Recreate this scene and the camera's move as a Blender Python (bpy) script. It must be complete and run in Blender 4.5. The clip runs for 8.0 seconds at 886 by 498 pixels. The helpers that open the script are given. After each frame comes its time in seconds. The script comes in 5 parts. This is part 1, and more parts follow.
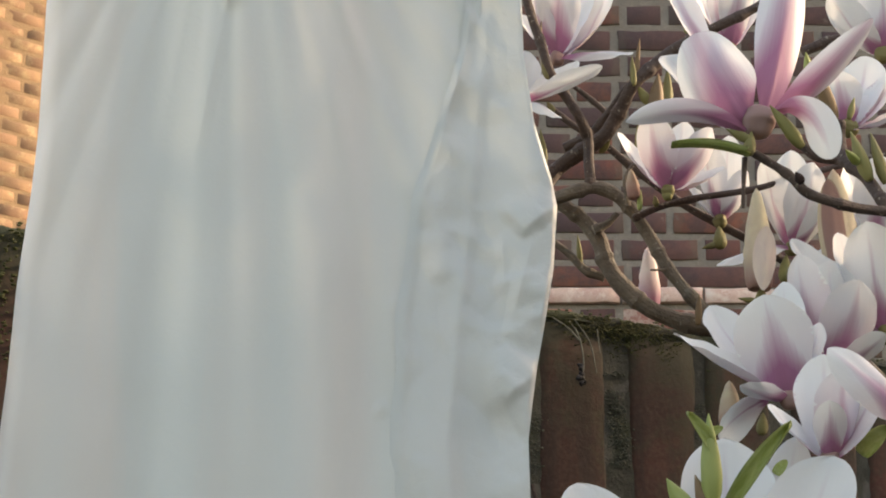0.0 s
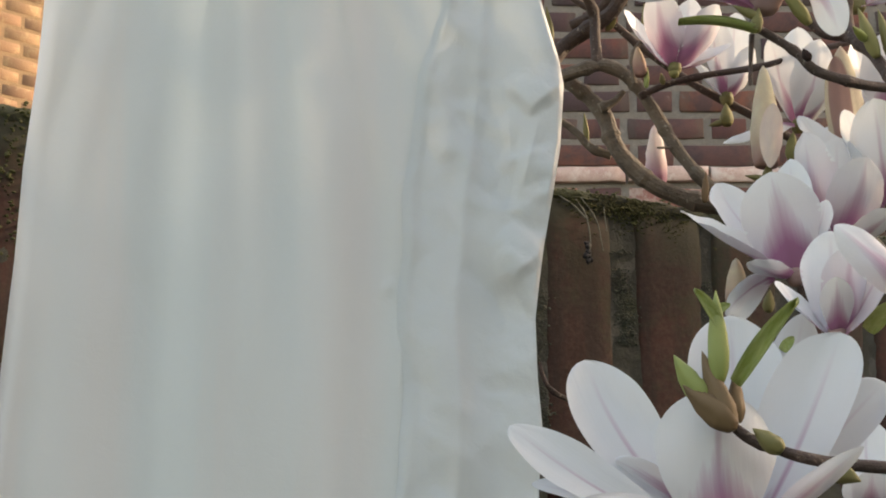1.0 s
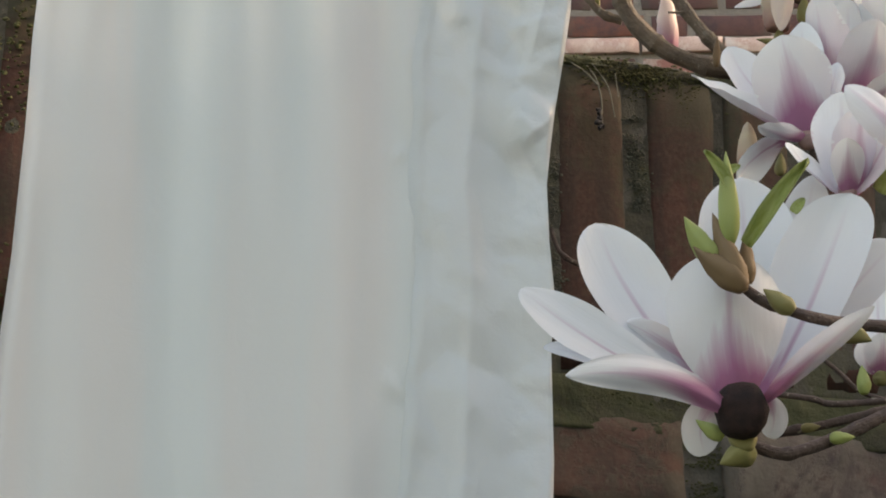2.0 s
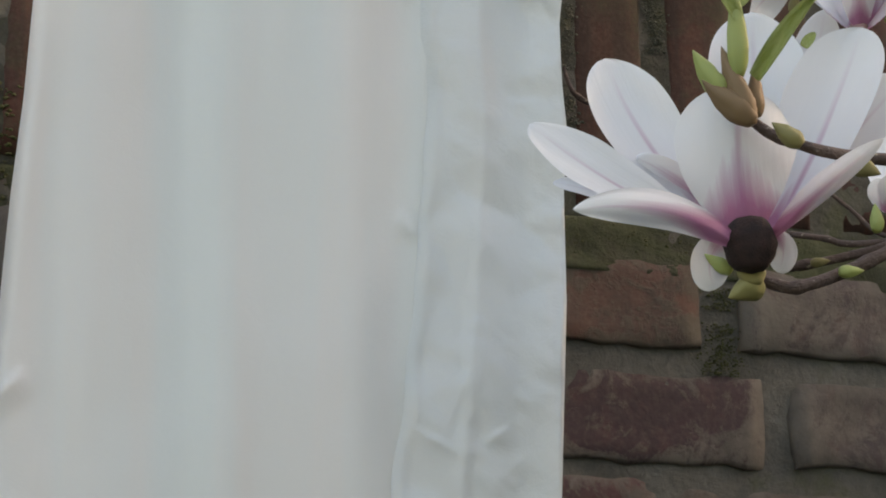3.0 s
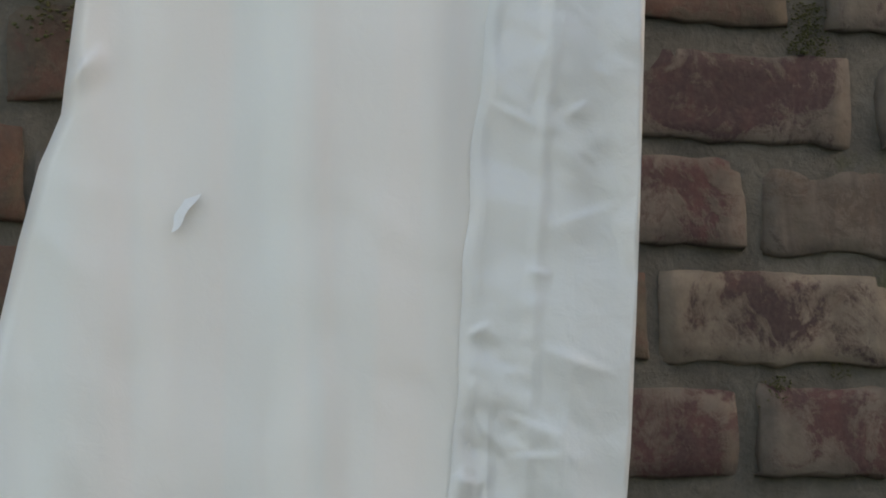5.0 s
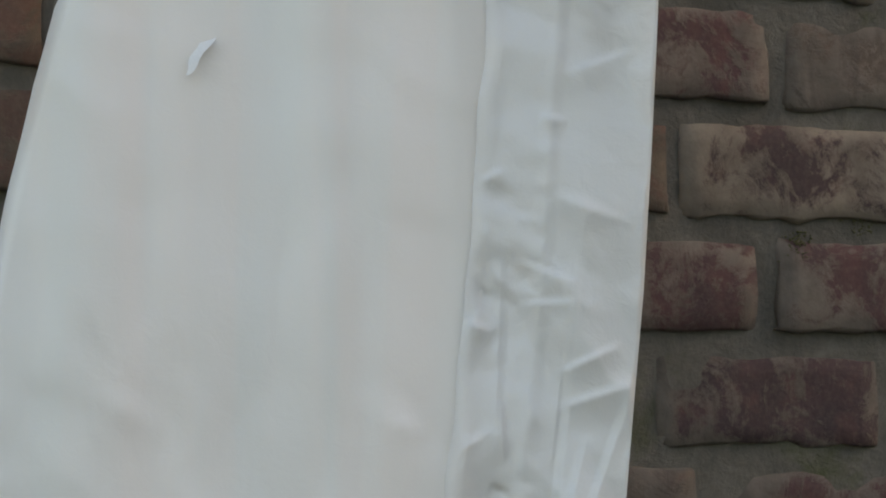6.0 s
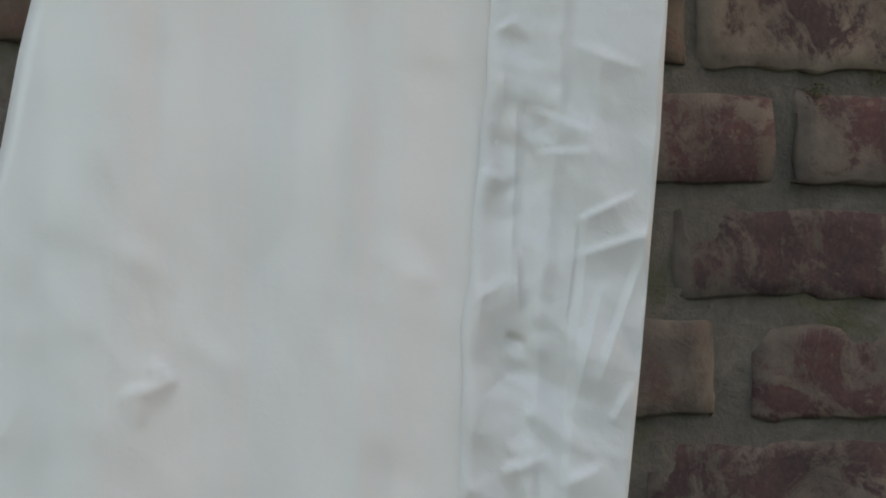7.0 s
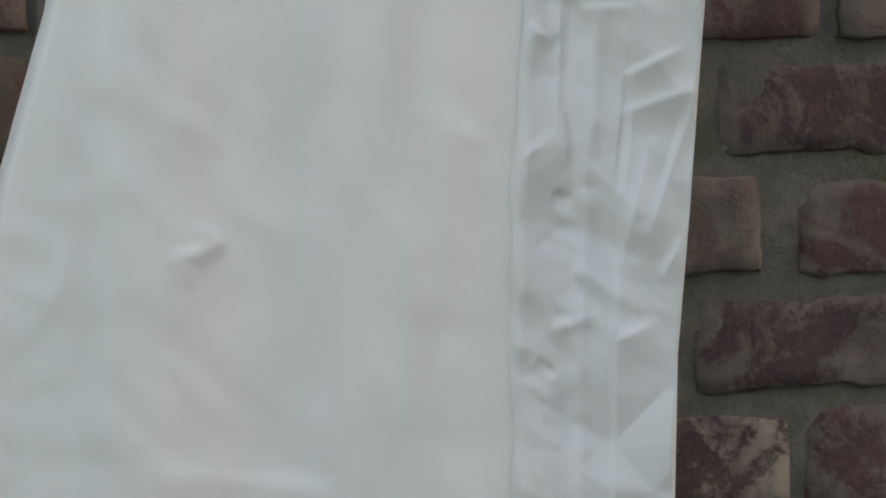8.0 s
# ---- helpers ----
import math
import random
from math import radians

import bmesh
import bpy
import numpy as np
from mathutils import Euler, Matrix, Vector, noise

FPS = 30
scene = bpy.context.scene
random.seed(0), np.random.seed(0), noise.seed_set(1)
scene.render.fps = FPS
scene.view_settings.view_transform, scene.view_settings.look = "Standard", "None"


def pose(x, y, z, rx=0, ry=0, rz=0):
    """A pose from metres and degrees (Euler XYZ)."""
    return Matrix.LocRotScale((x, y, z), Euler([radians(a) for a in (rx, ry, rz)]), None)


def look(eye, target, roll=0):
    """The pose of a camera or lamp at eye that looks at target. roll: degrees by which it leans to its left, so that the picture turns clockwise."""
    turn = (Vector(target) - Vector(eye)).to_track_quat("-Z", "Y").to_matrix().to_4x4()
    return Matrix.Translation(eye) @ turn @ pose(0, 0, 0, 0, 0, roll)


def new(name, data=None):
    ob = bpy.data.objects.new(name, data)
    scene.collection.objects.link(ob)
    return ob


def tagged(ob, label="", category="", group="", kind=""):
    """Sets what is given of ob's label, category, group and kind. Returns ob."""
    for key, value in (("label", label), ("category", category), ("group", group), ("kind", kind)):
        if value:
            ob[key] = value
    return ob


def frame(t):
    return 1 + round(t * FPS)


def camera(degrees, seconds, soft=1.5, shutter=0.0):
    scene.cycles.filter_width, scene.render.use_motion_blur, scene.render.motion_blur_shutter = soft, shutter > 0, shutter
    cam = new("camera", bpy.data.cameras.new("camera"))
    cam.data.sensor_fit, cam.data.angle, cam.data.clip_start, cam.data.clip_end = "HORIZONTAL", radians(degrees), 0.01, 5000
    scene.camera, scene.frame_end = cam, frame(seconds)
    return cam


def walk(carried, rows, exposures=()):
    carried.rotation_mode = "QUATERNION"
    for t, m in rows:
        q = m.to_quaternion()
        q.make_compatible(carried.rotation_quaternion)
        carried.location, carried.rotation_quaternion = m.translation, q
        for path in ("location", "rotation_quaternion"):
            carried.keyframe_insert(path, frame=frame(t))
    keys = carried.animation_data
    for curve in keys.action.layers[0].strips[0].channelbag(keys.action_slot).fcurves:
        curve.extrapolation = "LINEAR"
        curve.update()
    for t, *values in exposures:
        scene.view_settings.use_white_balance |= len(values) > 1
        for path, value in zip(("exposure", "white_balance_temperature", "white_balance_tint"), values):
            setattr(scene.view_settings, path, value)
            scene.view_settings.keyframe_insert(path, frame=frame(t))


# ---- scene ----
cam = camera(17.82, 8.0, soft=1.9)
PATH = [
    (0.0, (0.0000, -0.0000, 1.1500), (-0.0000, 1.8762, 1.8426), 0.175),
    (0.5, (0.0007, 0.0001, 1.1497), (-0.0019, 1.8900, 1.8041), 0.195),
    (1.0, (-0.0007, 0.0003, 1.1492), (-0.0045, 1.9043, 1.7614), 0.036),
    (1.5, (0.0000, 0.0009, 1.1476), (-0.0086, 1.9173, 1.7198), -0.200),
    (1.7, (0.0004, 0.0013, 1.1466), (-0.0109, 1.9227, 1.7014), -0.283),
    (2.8, (0.0083, 0.0048, 1.1369), (-0.0217, 1.9534, 1.5865), -0.401),
    (3.0, (0.0106, 0.0056, 1.1348), (-0.0257, 1.9585, 1.5647), -0.416),
    (3.5, (0.0157, 0.0071, 1.1307), (-0.0397, 1.9699, 1.5108), -0.503),
    (4.0, (0.0157, 0.0082, 1.1278), (-0.0584, 1.9804, 1.4519), -0.713),
    (4.5, (0.0184, 0.0101, 1.1227), (-0.0752, 1.9888, 1.3983), -0.655),
    (4.7, (0.0207, 0.0110, 1.1203), (-0.0810, 1.9919, 1.3763), -0.596),
    (5.8, (0.0441, 0.0175, 1.1026), (-0.1030, 2.0057, 1.2622), 0.204),
    (6.0, (0.0448, 0.0184, 1.1001), (-0.1050, 2.0078, 1.2411), 0.276),
    (6.5, (0.0455, 0.0204, 1.0947), (-0.1101, 2.0120, 1.1914), 0.414),
    (7.0, (0.0480, 0.0229, 1.0880), (-0.1172, 2.0154, 1.1383), 0.169),
    (7.5, (0.0472, 0.0248, 1.0829), (-0.1293, 2.0170, 1.0912), -0.336),
    (8.0, (0.0410, 0.0260, 1.0795), (-0.1493, 2.0166, 1.0409), -0.762),
]
EXPOSURES = [(0.0, 2.30, 9100, 14), (1.5, 2.34, 9100, 14), (3.5, 2.53, 8750, 16), (8.0, 2.53, 8650, 16)]
walk(cam, [(t, look(e, g, r)) for t, e, g, r in PATH], EXPOSURES)

# ---- light ----
SUN_EL, SUN_AZ = radians(20), radians(75)   # azimuth clockwise from +y
world = bpy.data.worlds.new("sky")
scene.world = world
world.use_nodes = True
wn = world.node_tree.nodes
sky = wn.new("ShaderNodeTexSky")
sky.sky_type, sky.sun_disc = "NISHITA", False
sky.sun_elevation, sky.sun_rotation = SUN_EL, SUN_AZ
sky.air_density, sky.dust_density = 1.0, 2.5
wn["Background"].inputs["Strength"].default_value = 0.13
world.node_tree.links.new(sky.outputs[0], wn["Background"].inputs[0])
sun = new("sun", bpy.data.lights.new("sun", "SUN"))
sun.data.energy, sun.data.angle, sun.data.color = 1.0, radians(0.8), (1.0, 0.93, 0.82)
sd = Vector((math.sin(SUN_AZ) * math.cos(SUN_EL), math.cos(SUN_AZ) * math.cos(SUN_EL), math.sin(SUN_EL)))
sun.matrix_world = look(sd * 50, (0, 0, 0))


# ---- materials ----
class Mat:
    """A small builder for node materials."""

    def __init__(self, name):
        self.m = bpy.data.materials.new(name)
        self.m.use_nodes = True
        self.t = self.m.node_tree
        self.b = self.t.nodes["Principled BSDF"]
        self.out = self.t.nodes["Material Output"]

    def node(self, kind, **inputs):
        n = self.t.nodes.new(kind)
        for k, v in inputs.items():
            key = k.replace("_", " ")
            if isinstance(v, bpy.types.NodeSocket):
                self.t.links.new(v, n.inputs[key])
            else:
                n.inputs[key].default_value = v
        return n

    def link(self, a, b):
        self.t.links.new(a, b)

    def coords(self, kind="Object"):
        return self.t.nodes.new("ShaderNodeTexCoord").outputs[kind]

    def noise(self, vec, scale, detail=4.0, rough=0.55, dist=0.0):
        n = self.node("ShaderNodeTexNoise", Vector=vec, Scale=scale, Detail=detail, Roughness=rough, Distortion=dist)
        return n.outputs["Fac"]

    def ramp(self, fac, *stops):
        n = self.t.nodes.new("ShaderNodeValToRGB")
        el = n.color_ramp.elements
        while len(el) < len(stops):
            el.new(0.5)
        for e, (p, c) in zip(el, stops):
            e.position = p
            e.color = (c, c, c, 1) if isinstance(c, (int, float)) else (*c, 1)
        self.link(fac, n.inputs[0])
        return n.outputs[0]

    def mix(self, fac, a, b, kind="MIX"):
        n = self.t.nodes.new("ShaderNodeMix")
        n.data_type, n.blend_type = "RGBA", kind
        for key, v in ((0, fac), (6, a), (7, b)):
            if isinstance(v, bpy.types.NodeSocket):
                self.link(v, n.inputs[key])
            else:
                n.inputs[key].default_value = v if key == 0 else (*v, 1)
        return n.outputs[2]

    def math(self, op, a, b=0.0):
        n = self.t.nodes.new("ShaderNodeMath")
        n.operation = op
        for i, v in enumerate((a, b)):
            if isinstance(v, bpy.types.NodeSocket):
                self.link(v, n.inputs[i])
            else:
                n.inputs[i].default_value = v
        return n.outputs[0]

    def shift(self, vec, amount=40.0):
        """The coordinates moved by each object's own random number."""
        r = self.t.nodes.new("ShaderNodeObjectInfo").outputs["Random"]
        n = self.t.nodes.new("ShaderNodeVectorMath")
        n.operation = "ADD"
        self.link(vec, n.inputs[0])
        self.link(self.math("MULTIPLY", r, amount), n.inputs[1])
        return n.outputs[0], r

    def bump(self, height, strength, distance):
        n = self.node("ShaderNodeBump", Height=height, Strength=strength, Distance=distance)
        self.link(n.outputs[0], self.b.inputs["Normal"])
        return n.outputs[0]

    def done(self, color=None, rough=0.8):
        if color is not None:
            if isinstance(color, bpy.types.NodeSocket):
                self.link(color, self.b.inputs["Base Color"])
            else:
                self.b.inputs["Base Color"].default_value = (*color, 1)
        if isinstance(rough, bpy.types.NodeSocket):
            self.link(rough, self.b.inputs["Roughness"])
        else:
            self.b.inputs["Roughness"].default_value = rough
        return self.m


def brick_material(name, tones, lime, lime_amount, moss=0.0, dark=(0.045, 0.028, 0.027), edge=0.0, streaks=0.0, algae=0.0):
    k = Mat(name)
    vec, r = k.shift(k.coords())
    tone = k.ramp(r, *tones)
    patch = k.noise(vec, 15, 7, 0.68, 0.3)
    col = k.mix(k.ramp(patch, (0.38, 0.0), (0.60, 0.85)), tone, dark)
    grain = k.noise(vec, 300, 3)
    col = k.mix(k.ramp(grain, (0.4, 0.0), (0.8, 0.25)), col, (0.16, 0.10, 0.075))
    wash = k.math("ADD", k.math("MULTIPLY", k.noise(vec, 11, 9, 0.72, 0.2), 0.75), k.math("MULTIPLY", k.noise(vec, 55, 6, 0.75), 0.25))
    col = k.mix(k.ramp(wash, (lime_amount, 0.0), (lime_amount + 0.04, 0.5), (lime_amount + 0.12, 0.9)), col, lime)
    if edge:
        sep = k.node("ShaderNodeSeparateXYZ", Vector=k.coords())
        ex = k.math("DIVIDE", k.math("ABSOLUTE", sep.outputs[0]), 0.088)
        ez = k.math("DIVIDE", k.math("ABSOLUTE", sep.outputs[2]), 0.031)
        rim = k.math("ADD", k.math("POWER", k.math("MAXIMUM", ex, ez), 4.0), k.math("MULTIPLY", k.math("SUBTRACT", k.noise(vec, 38, 7, 0.7), 0.5), 2.6))
        col = k.mix(k.ramp(rim, (0.42, 0.0), (0.85, edge)), col, (0.098, 0.083, 0.064))
    if streaks:
        tall = k.node("ShaderNodeMapping", Vector=vec, Scale=(1.0, 1.0, 0.10))
        run = k.noise(tall.outputs[0], 90, 5, 0.65)
        col = k.mix(k.ramp(run, (0.45, 0.0), (0.62, streaks)), col, (0.030, 0.020, 0.015))
        pale = k.noise(tall.outputs[0], 34, 6, 0.7)
        col = k.mix(k.ramp(pale, (0.60, 0.0), (0.72, 0.6)), col, (0.085, 0.076, 0.060))
    if moss:
        green = k.noise(vec, 14, 6, 0.7)
        col = k.mix(k.ramp(green, (0.6 - moss, 0.0), (0.78 - moss, 0.8)), col, (0.045, 0.052, 0.022))
    if algae:
        head = k.node("ShaderNodeSeparateXYZ", Vector=k.coords()).outputs[2]
        tide = k.math("ADD", k.math("MULTIPLY", head, 6.0), k.math("MULTIPLY", k.math("SUBTRACT", k.noise(vec, 20, 7, 0.7, 0.6), 0.5), 1.5))
        col = k.mix(k.ramp(tide, (0.22, 0.0), (0.55, algae)), col, (0.034, 0.034, 0.018))
    h = k.math("ADD", k.math("MULTIPLY", patch, 0.6), k.math("MULTIPLY", k.noise(vec, 120, 6, 0.7), 0.5))
    k.bump(h, 0.55, 0.0028)
    return k.done(col, 0.88)


def old_brick_material(name, core, deep, skin, amount, streaks=0.0):
    """An old handmade brick: a fired core, darker clouds, and a ragged skin of lime smeared in from the joints."""
    k = Mat(name)
    own = k.coords()
    vec, r = k.shift(own)
    cloud = k.noise(vec, 24, 6, 0.65, 0.8)
    col = k.mix(k.ramp(cloud, (0.36, 0.0), (0.64, 0.9)), core, deep)
    col = k.mix(k.math("MULTIPLY", k.ramp(k.noise(vec, 42, 4, 0.6), (0.52, 0.0), (0.70, 1.0)), 0.35), col, (0.105, 0.044, 0.038))
    sep = k.node("ShaderNodeSeparateXYZ", Vector=own)
    ex = k.math("DIVIDE", k.math("ABSOLUTE", sep.outputs[0]), 0.0885)
    ez = k.math("DIVIDE", k.math("ABSOLUTE", sep.outputs[2]), 0.032)
    rim = k.math("MULTIPLY", k.math("POWER", k.math("MAXIMUM", ex, ez), 4.0), 0.10)
    ragged = k.math("ADD", k.math("MULTIPLY", k.noise(vec, 19, 8, 0.68, 1.1), 0.68), k.math("MULTIPLY", k.noise(vec, 85, 6, 0.75, 0.6), 0.32))
    smear = k.math("ADD", k.math("ADD", ragged, rim), amount)
    mask = k.ramp(smear, (0.485, 0.0), (0.525, 0.45), (0.565, 0.8), (0.68, 0.97))
    lime = k.mix(k.ramp(k.noise(vec, 28, 4), (0.4, 0.0), (0.62, 1.0)), skin, (skin[0] * 0.62, skin[1] * 0.62, skin[2] * 0.62))
    col = k.mix(mask, col, lime)
    if streaks:
        tall = k.node("ShaderNodeMapping", Vector=vec, Scale=(1.0, 1.0, 0.16))
        run = k.noise(tall.outputs[0], 75, 4, 0.6)
        col = k.mix(k.ramp(run, (0.46, 0.0), (0.60, streaks)), col, deep)
    grain = k.noise(vec, 260, 3)
    col = k.mix(k.ramp(grain, (0.45, 0.0), (0.85, 0.22)), col, (0.15, 0.12, 0.10))
    h = k.math("ADD", k.math("MULTIPLY", cloud, 0.5), k.math("ADD", k.math("MULTIPLY", mask, 0.22), k.math("MULTIPLY", k.noise(vec, 95, 5, 0.65), 0.45)))
    k.bump(h, 0.6, 0.0030)
    return k.done(col, 0.9)


LIME, GREY_LIME = (0.174, 0.145, 0.114), (0.117, 0.101, 0.083)
OLD_BRICK = {
    "dark": old_brick_material("dark_plum_brick", (0.045, 0.023, 0.024), (0.029, 0.018, 0.019), GREY_LIME, -0.02),
    "red": old_brick_material("deep_red_brick", (0.067, 0.028, 0.027), (0.040, 0.021, 0.022), GREY_LIME, 0.0),
    "tan": old_brick_material("tan_streaked_brick", (0.086, 0.064, 0.049), (0.053, 0.040, 0.035), GREY_LIME, 0.02, 0.6),
    "pale": old_brick_material("lime_washed_brick", (0.045, 0.025, 0.025), (0.033, 0.021, 0.021), LIME, 0.02),
    "brown": old_brick_material("orange_brown_brick", (0.084, 0.040, 0.028), (0.048, 0.032, 0.025), (0.069, 0.057, 0.041), 0.0),
    "grey": old_brick_material("grey_purple_brick", (0.071, 0.052, 0.048), (0.046, 0.033, 0.033), GREY_LIME, 0.03),
    "patched": old_brick_material("dark_brick_with_lime_spots", (0.040, 0.023, 0.023), (0.029, 0.019, 0.019), (0.232, 0.198, 0.159), -0.02, 0.0),
}
M_COPING = brick_material("coping_brick", ((0.0, (0.096, 0.028, 0.018)), (0.5, (0.080, 0.025, 0.016)), (1.0, (0.064, 0.023, 0.015))), (0.040, 0.034, 0.024), 0.68, 0.05, (0.037, 0.017, 0.011), 0.0, 0.5, 0.85)
M_HOUSE_BRICK = brick_material("house_brick", ((0.0, (0.150, 0.046, 0.036)), (0.25, (0.070, 0.038, 0.042)), (0.5, (0.120, 0.050, 0.045)), (0.75, (0.200, 0.066, 0.042)), (1.0, (0.085, 0.044, 0.047))), (0.19, 0.14, 0.12), 0.60, 0.0, (0.062, 0.034, 0.037), 0.35)
M_STRING = brick_material("string_course_brick", ((0.0, (0.62, 0.44, 0.38)), (0.5, (0.66, 0.46, 0.40)), (1.0, (0.58, 0.38, 0.33))), (0.70, 0.58, 0.52), 0.5, 0.0, (0.50, 0.30, 0.26))
M_PINK = brick_material("pale_red_brick", ((0.0, (0.36, 0.17, 0.14)), (0.5, (0.30, 0.12, 0.10)), (1.0, (0.42, 0.24, 0.20))), (0.48, 0.36, 0.31), 0.5, 0.0, (0.24, 0.09, 0.075))
M_TAN = brick_material("tan_brick", ((0.0, (0.225, 0.140, 0.080)), (0.4, (0.25, 0.15, 0.085)), (0.7, (0.20, 0.105, 0.065)), (1.0, (0.26, 0.165, 0.09))), (0.28, 0.20, 0.12), 0.52, 0.0, (0.19, 0.105, 0.065))


def mortar_material(name, base, dark, moss):
    k = Mat(name)
    vec = k.coords()
    big = k.noise(vec, 9, 6, 0.65)
    col = k.mix(k.ramp(big, (0.35, 0.0), (0.68, 1.0)), base, dark)
    mid = k.noise(vec, 38, 7, 0.7, 0.8)
    col = k.mix(k.ramp(mid, (0.40, 0.55), (0.52, 0.0)), col, dark)
    col = k.mix(k.ramp(mid, (0.55, 0.0), (0.68, 0.5)), col, (base[0] * 1.35, base[1] * 1.35, base[2] * 1.35))
    fine = k.noise(vec, 170, 5, 0.7)
    col = k.mix(k.ramp(fine, (0.4, 0.0), (0.8, 0.35)), col, (base[0] * 1.3, base[1] * 1.25, base[2] * 1.2))
    green = k.noise(vec, 6.5, 7, 0.7, 0.5)
    col = k.mix(k.ramp(green, (0.62 - moss, 0.0), (0.74 - moss, 0.85)), col, (0.055, 0.060, 0.026))
    k.bump(k.math("ADD", k.math("MULTIPLY", fine, 0.6), mid), 0.6, 0.004)
    return k.done(col, 0.95)


M_MORTAR = mortar_material("old_lime_mortar", (0.106, 0.099, 0.085), (0.060, 0.056, 0.048), 0.08)
M_MOSSY = mortar_material("mossy_mortar", (0.046, 0.042, 0.029), (0.022, 0.022, 0.014), 0.22)
M_BED = mortar_material("coping_joint_mortar", (0.068, 0.066, 0.054), (0.032, 0.030, 0.022), 0.10)
M_HOUSE_MORTAR = mortar_material("house_mortar", (0.225, 0.190, 0.165), (0.165, 0.138, 0.120), -0.4)
M_TAN_MORTAR = mortar_material("tan_mortar", (0.225, 0.148, 0.088), (0.20, 0.13, 0.08), -0.4)


def ground_material():
    k = Mat("lawn_soil")
    vec = k.coords()
    col = k.mix(k.ramp(k.noise(vec, 1.2, 8, 0.7), (0.4, 0.0), (0.6, 1.0)), (0.045, 0.07, 0.02), (0.075, 0.06, 0.035))
    k.bump(k.noise(vec, 60, 6, 0.7), 1.0, 0.02)
    return k.done(col, 0.95)


M_GROUND = ground_material()


# look of the added wall that shades the garden from out of view
def plaster_material():
    k = Mat("shade_wall_render")
    vec = k.coords()
    col = k.mix(k.noise(vec, 3, 6), (0.42, 0.40, 0.36), (0.34, 0.32, 0.29))
    k.bump(k.noise(vec, 80, 4), 0.4, 0.004)
    return k.done(col, 0.9)


M_RENDER = plaster_material()


def cloth_material(name, warm_light, cool_light, light, crinkle=0.0):
    k = Mat(name)
    vec = k.coords()
    # warm bounce and cool sky light on the folds, painted in as upright colour bands
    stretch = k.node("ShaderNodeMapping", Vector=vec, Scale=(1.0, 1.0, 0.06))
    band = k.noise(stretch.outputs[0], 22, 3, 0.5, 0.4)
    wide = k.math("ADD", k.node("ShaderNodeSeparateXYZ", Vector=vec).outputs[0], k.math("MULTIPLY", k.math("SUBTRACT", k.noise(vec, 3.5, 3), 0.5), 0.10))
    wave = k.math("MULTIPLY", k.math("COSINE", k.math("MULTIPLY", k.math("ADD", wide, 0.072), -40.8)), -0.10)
    col = k.mix(k.ramp(k.math("ADD", band, wave), (0.36, 0.0), (0.62, 1.0)), warm_light, cool_light)
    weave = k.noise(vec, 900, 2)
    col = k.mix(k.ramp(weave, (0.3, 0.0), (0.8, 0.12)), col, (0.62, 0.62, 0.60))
    height = k.math("ADD", k.math("MULTIPLY", k.noise(vec, 70, 5, 0.6, 0.8), 0.5), k.math("MULTIPLY", weave, 0.08))
    strength = 0.15
    if crinkle:
        cells = k.node("ShaderNodeTexVoronoi", Vector=k.node("ShaderNodeMapping", Vector=vec, Rotation=(0, 0.5, 0), Scale=(1.0, 1.0, 1.9)).outputs[0], Scale=42.0, Randomness=1.0)
        part_of = k.ramp(k.noise(vec, 16, 3), (0.42, 0.0), (0.62, 1.0))
        height = k.math("ADD", height, k.math("MULTIPLY", k.math("MULTIPLY", cells.outputs["Distance"], part_of), crinkle))
        strength = 0.3
    nor = k.bump(height, strength, 0.004)
    k.done(col, 0.42)
    k.b.inputs["Sheen Weight"].default_value = 0.15
    tr = k.node("ShaderNodeBsdfTranslucent", Color=col, Normal=nor)
    mx = k.node("ShaderNodeMixShader", Fac=light)
    k.link(k.b.outputs[0], mx.inputs[1])
    k.link(tr.outputs[0], mx.inputs[2])
    k.link(mx.outputs[0], k.out.inputs[0])
    return k.m


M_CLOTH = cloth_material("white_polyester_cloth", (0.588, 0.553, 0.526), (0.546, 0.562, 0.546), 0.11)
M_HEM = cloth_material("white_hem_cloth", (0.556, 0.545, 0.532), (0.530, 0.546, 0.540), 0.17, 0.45)


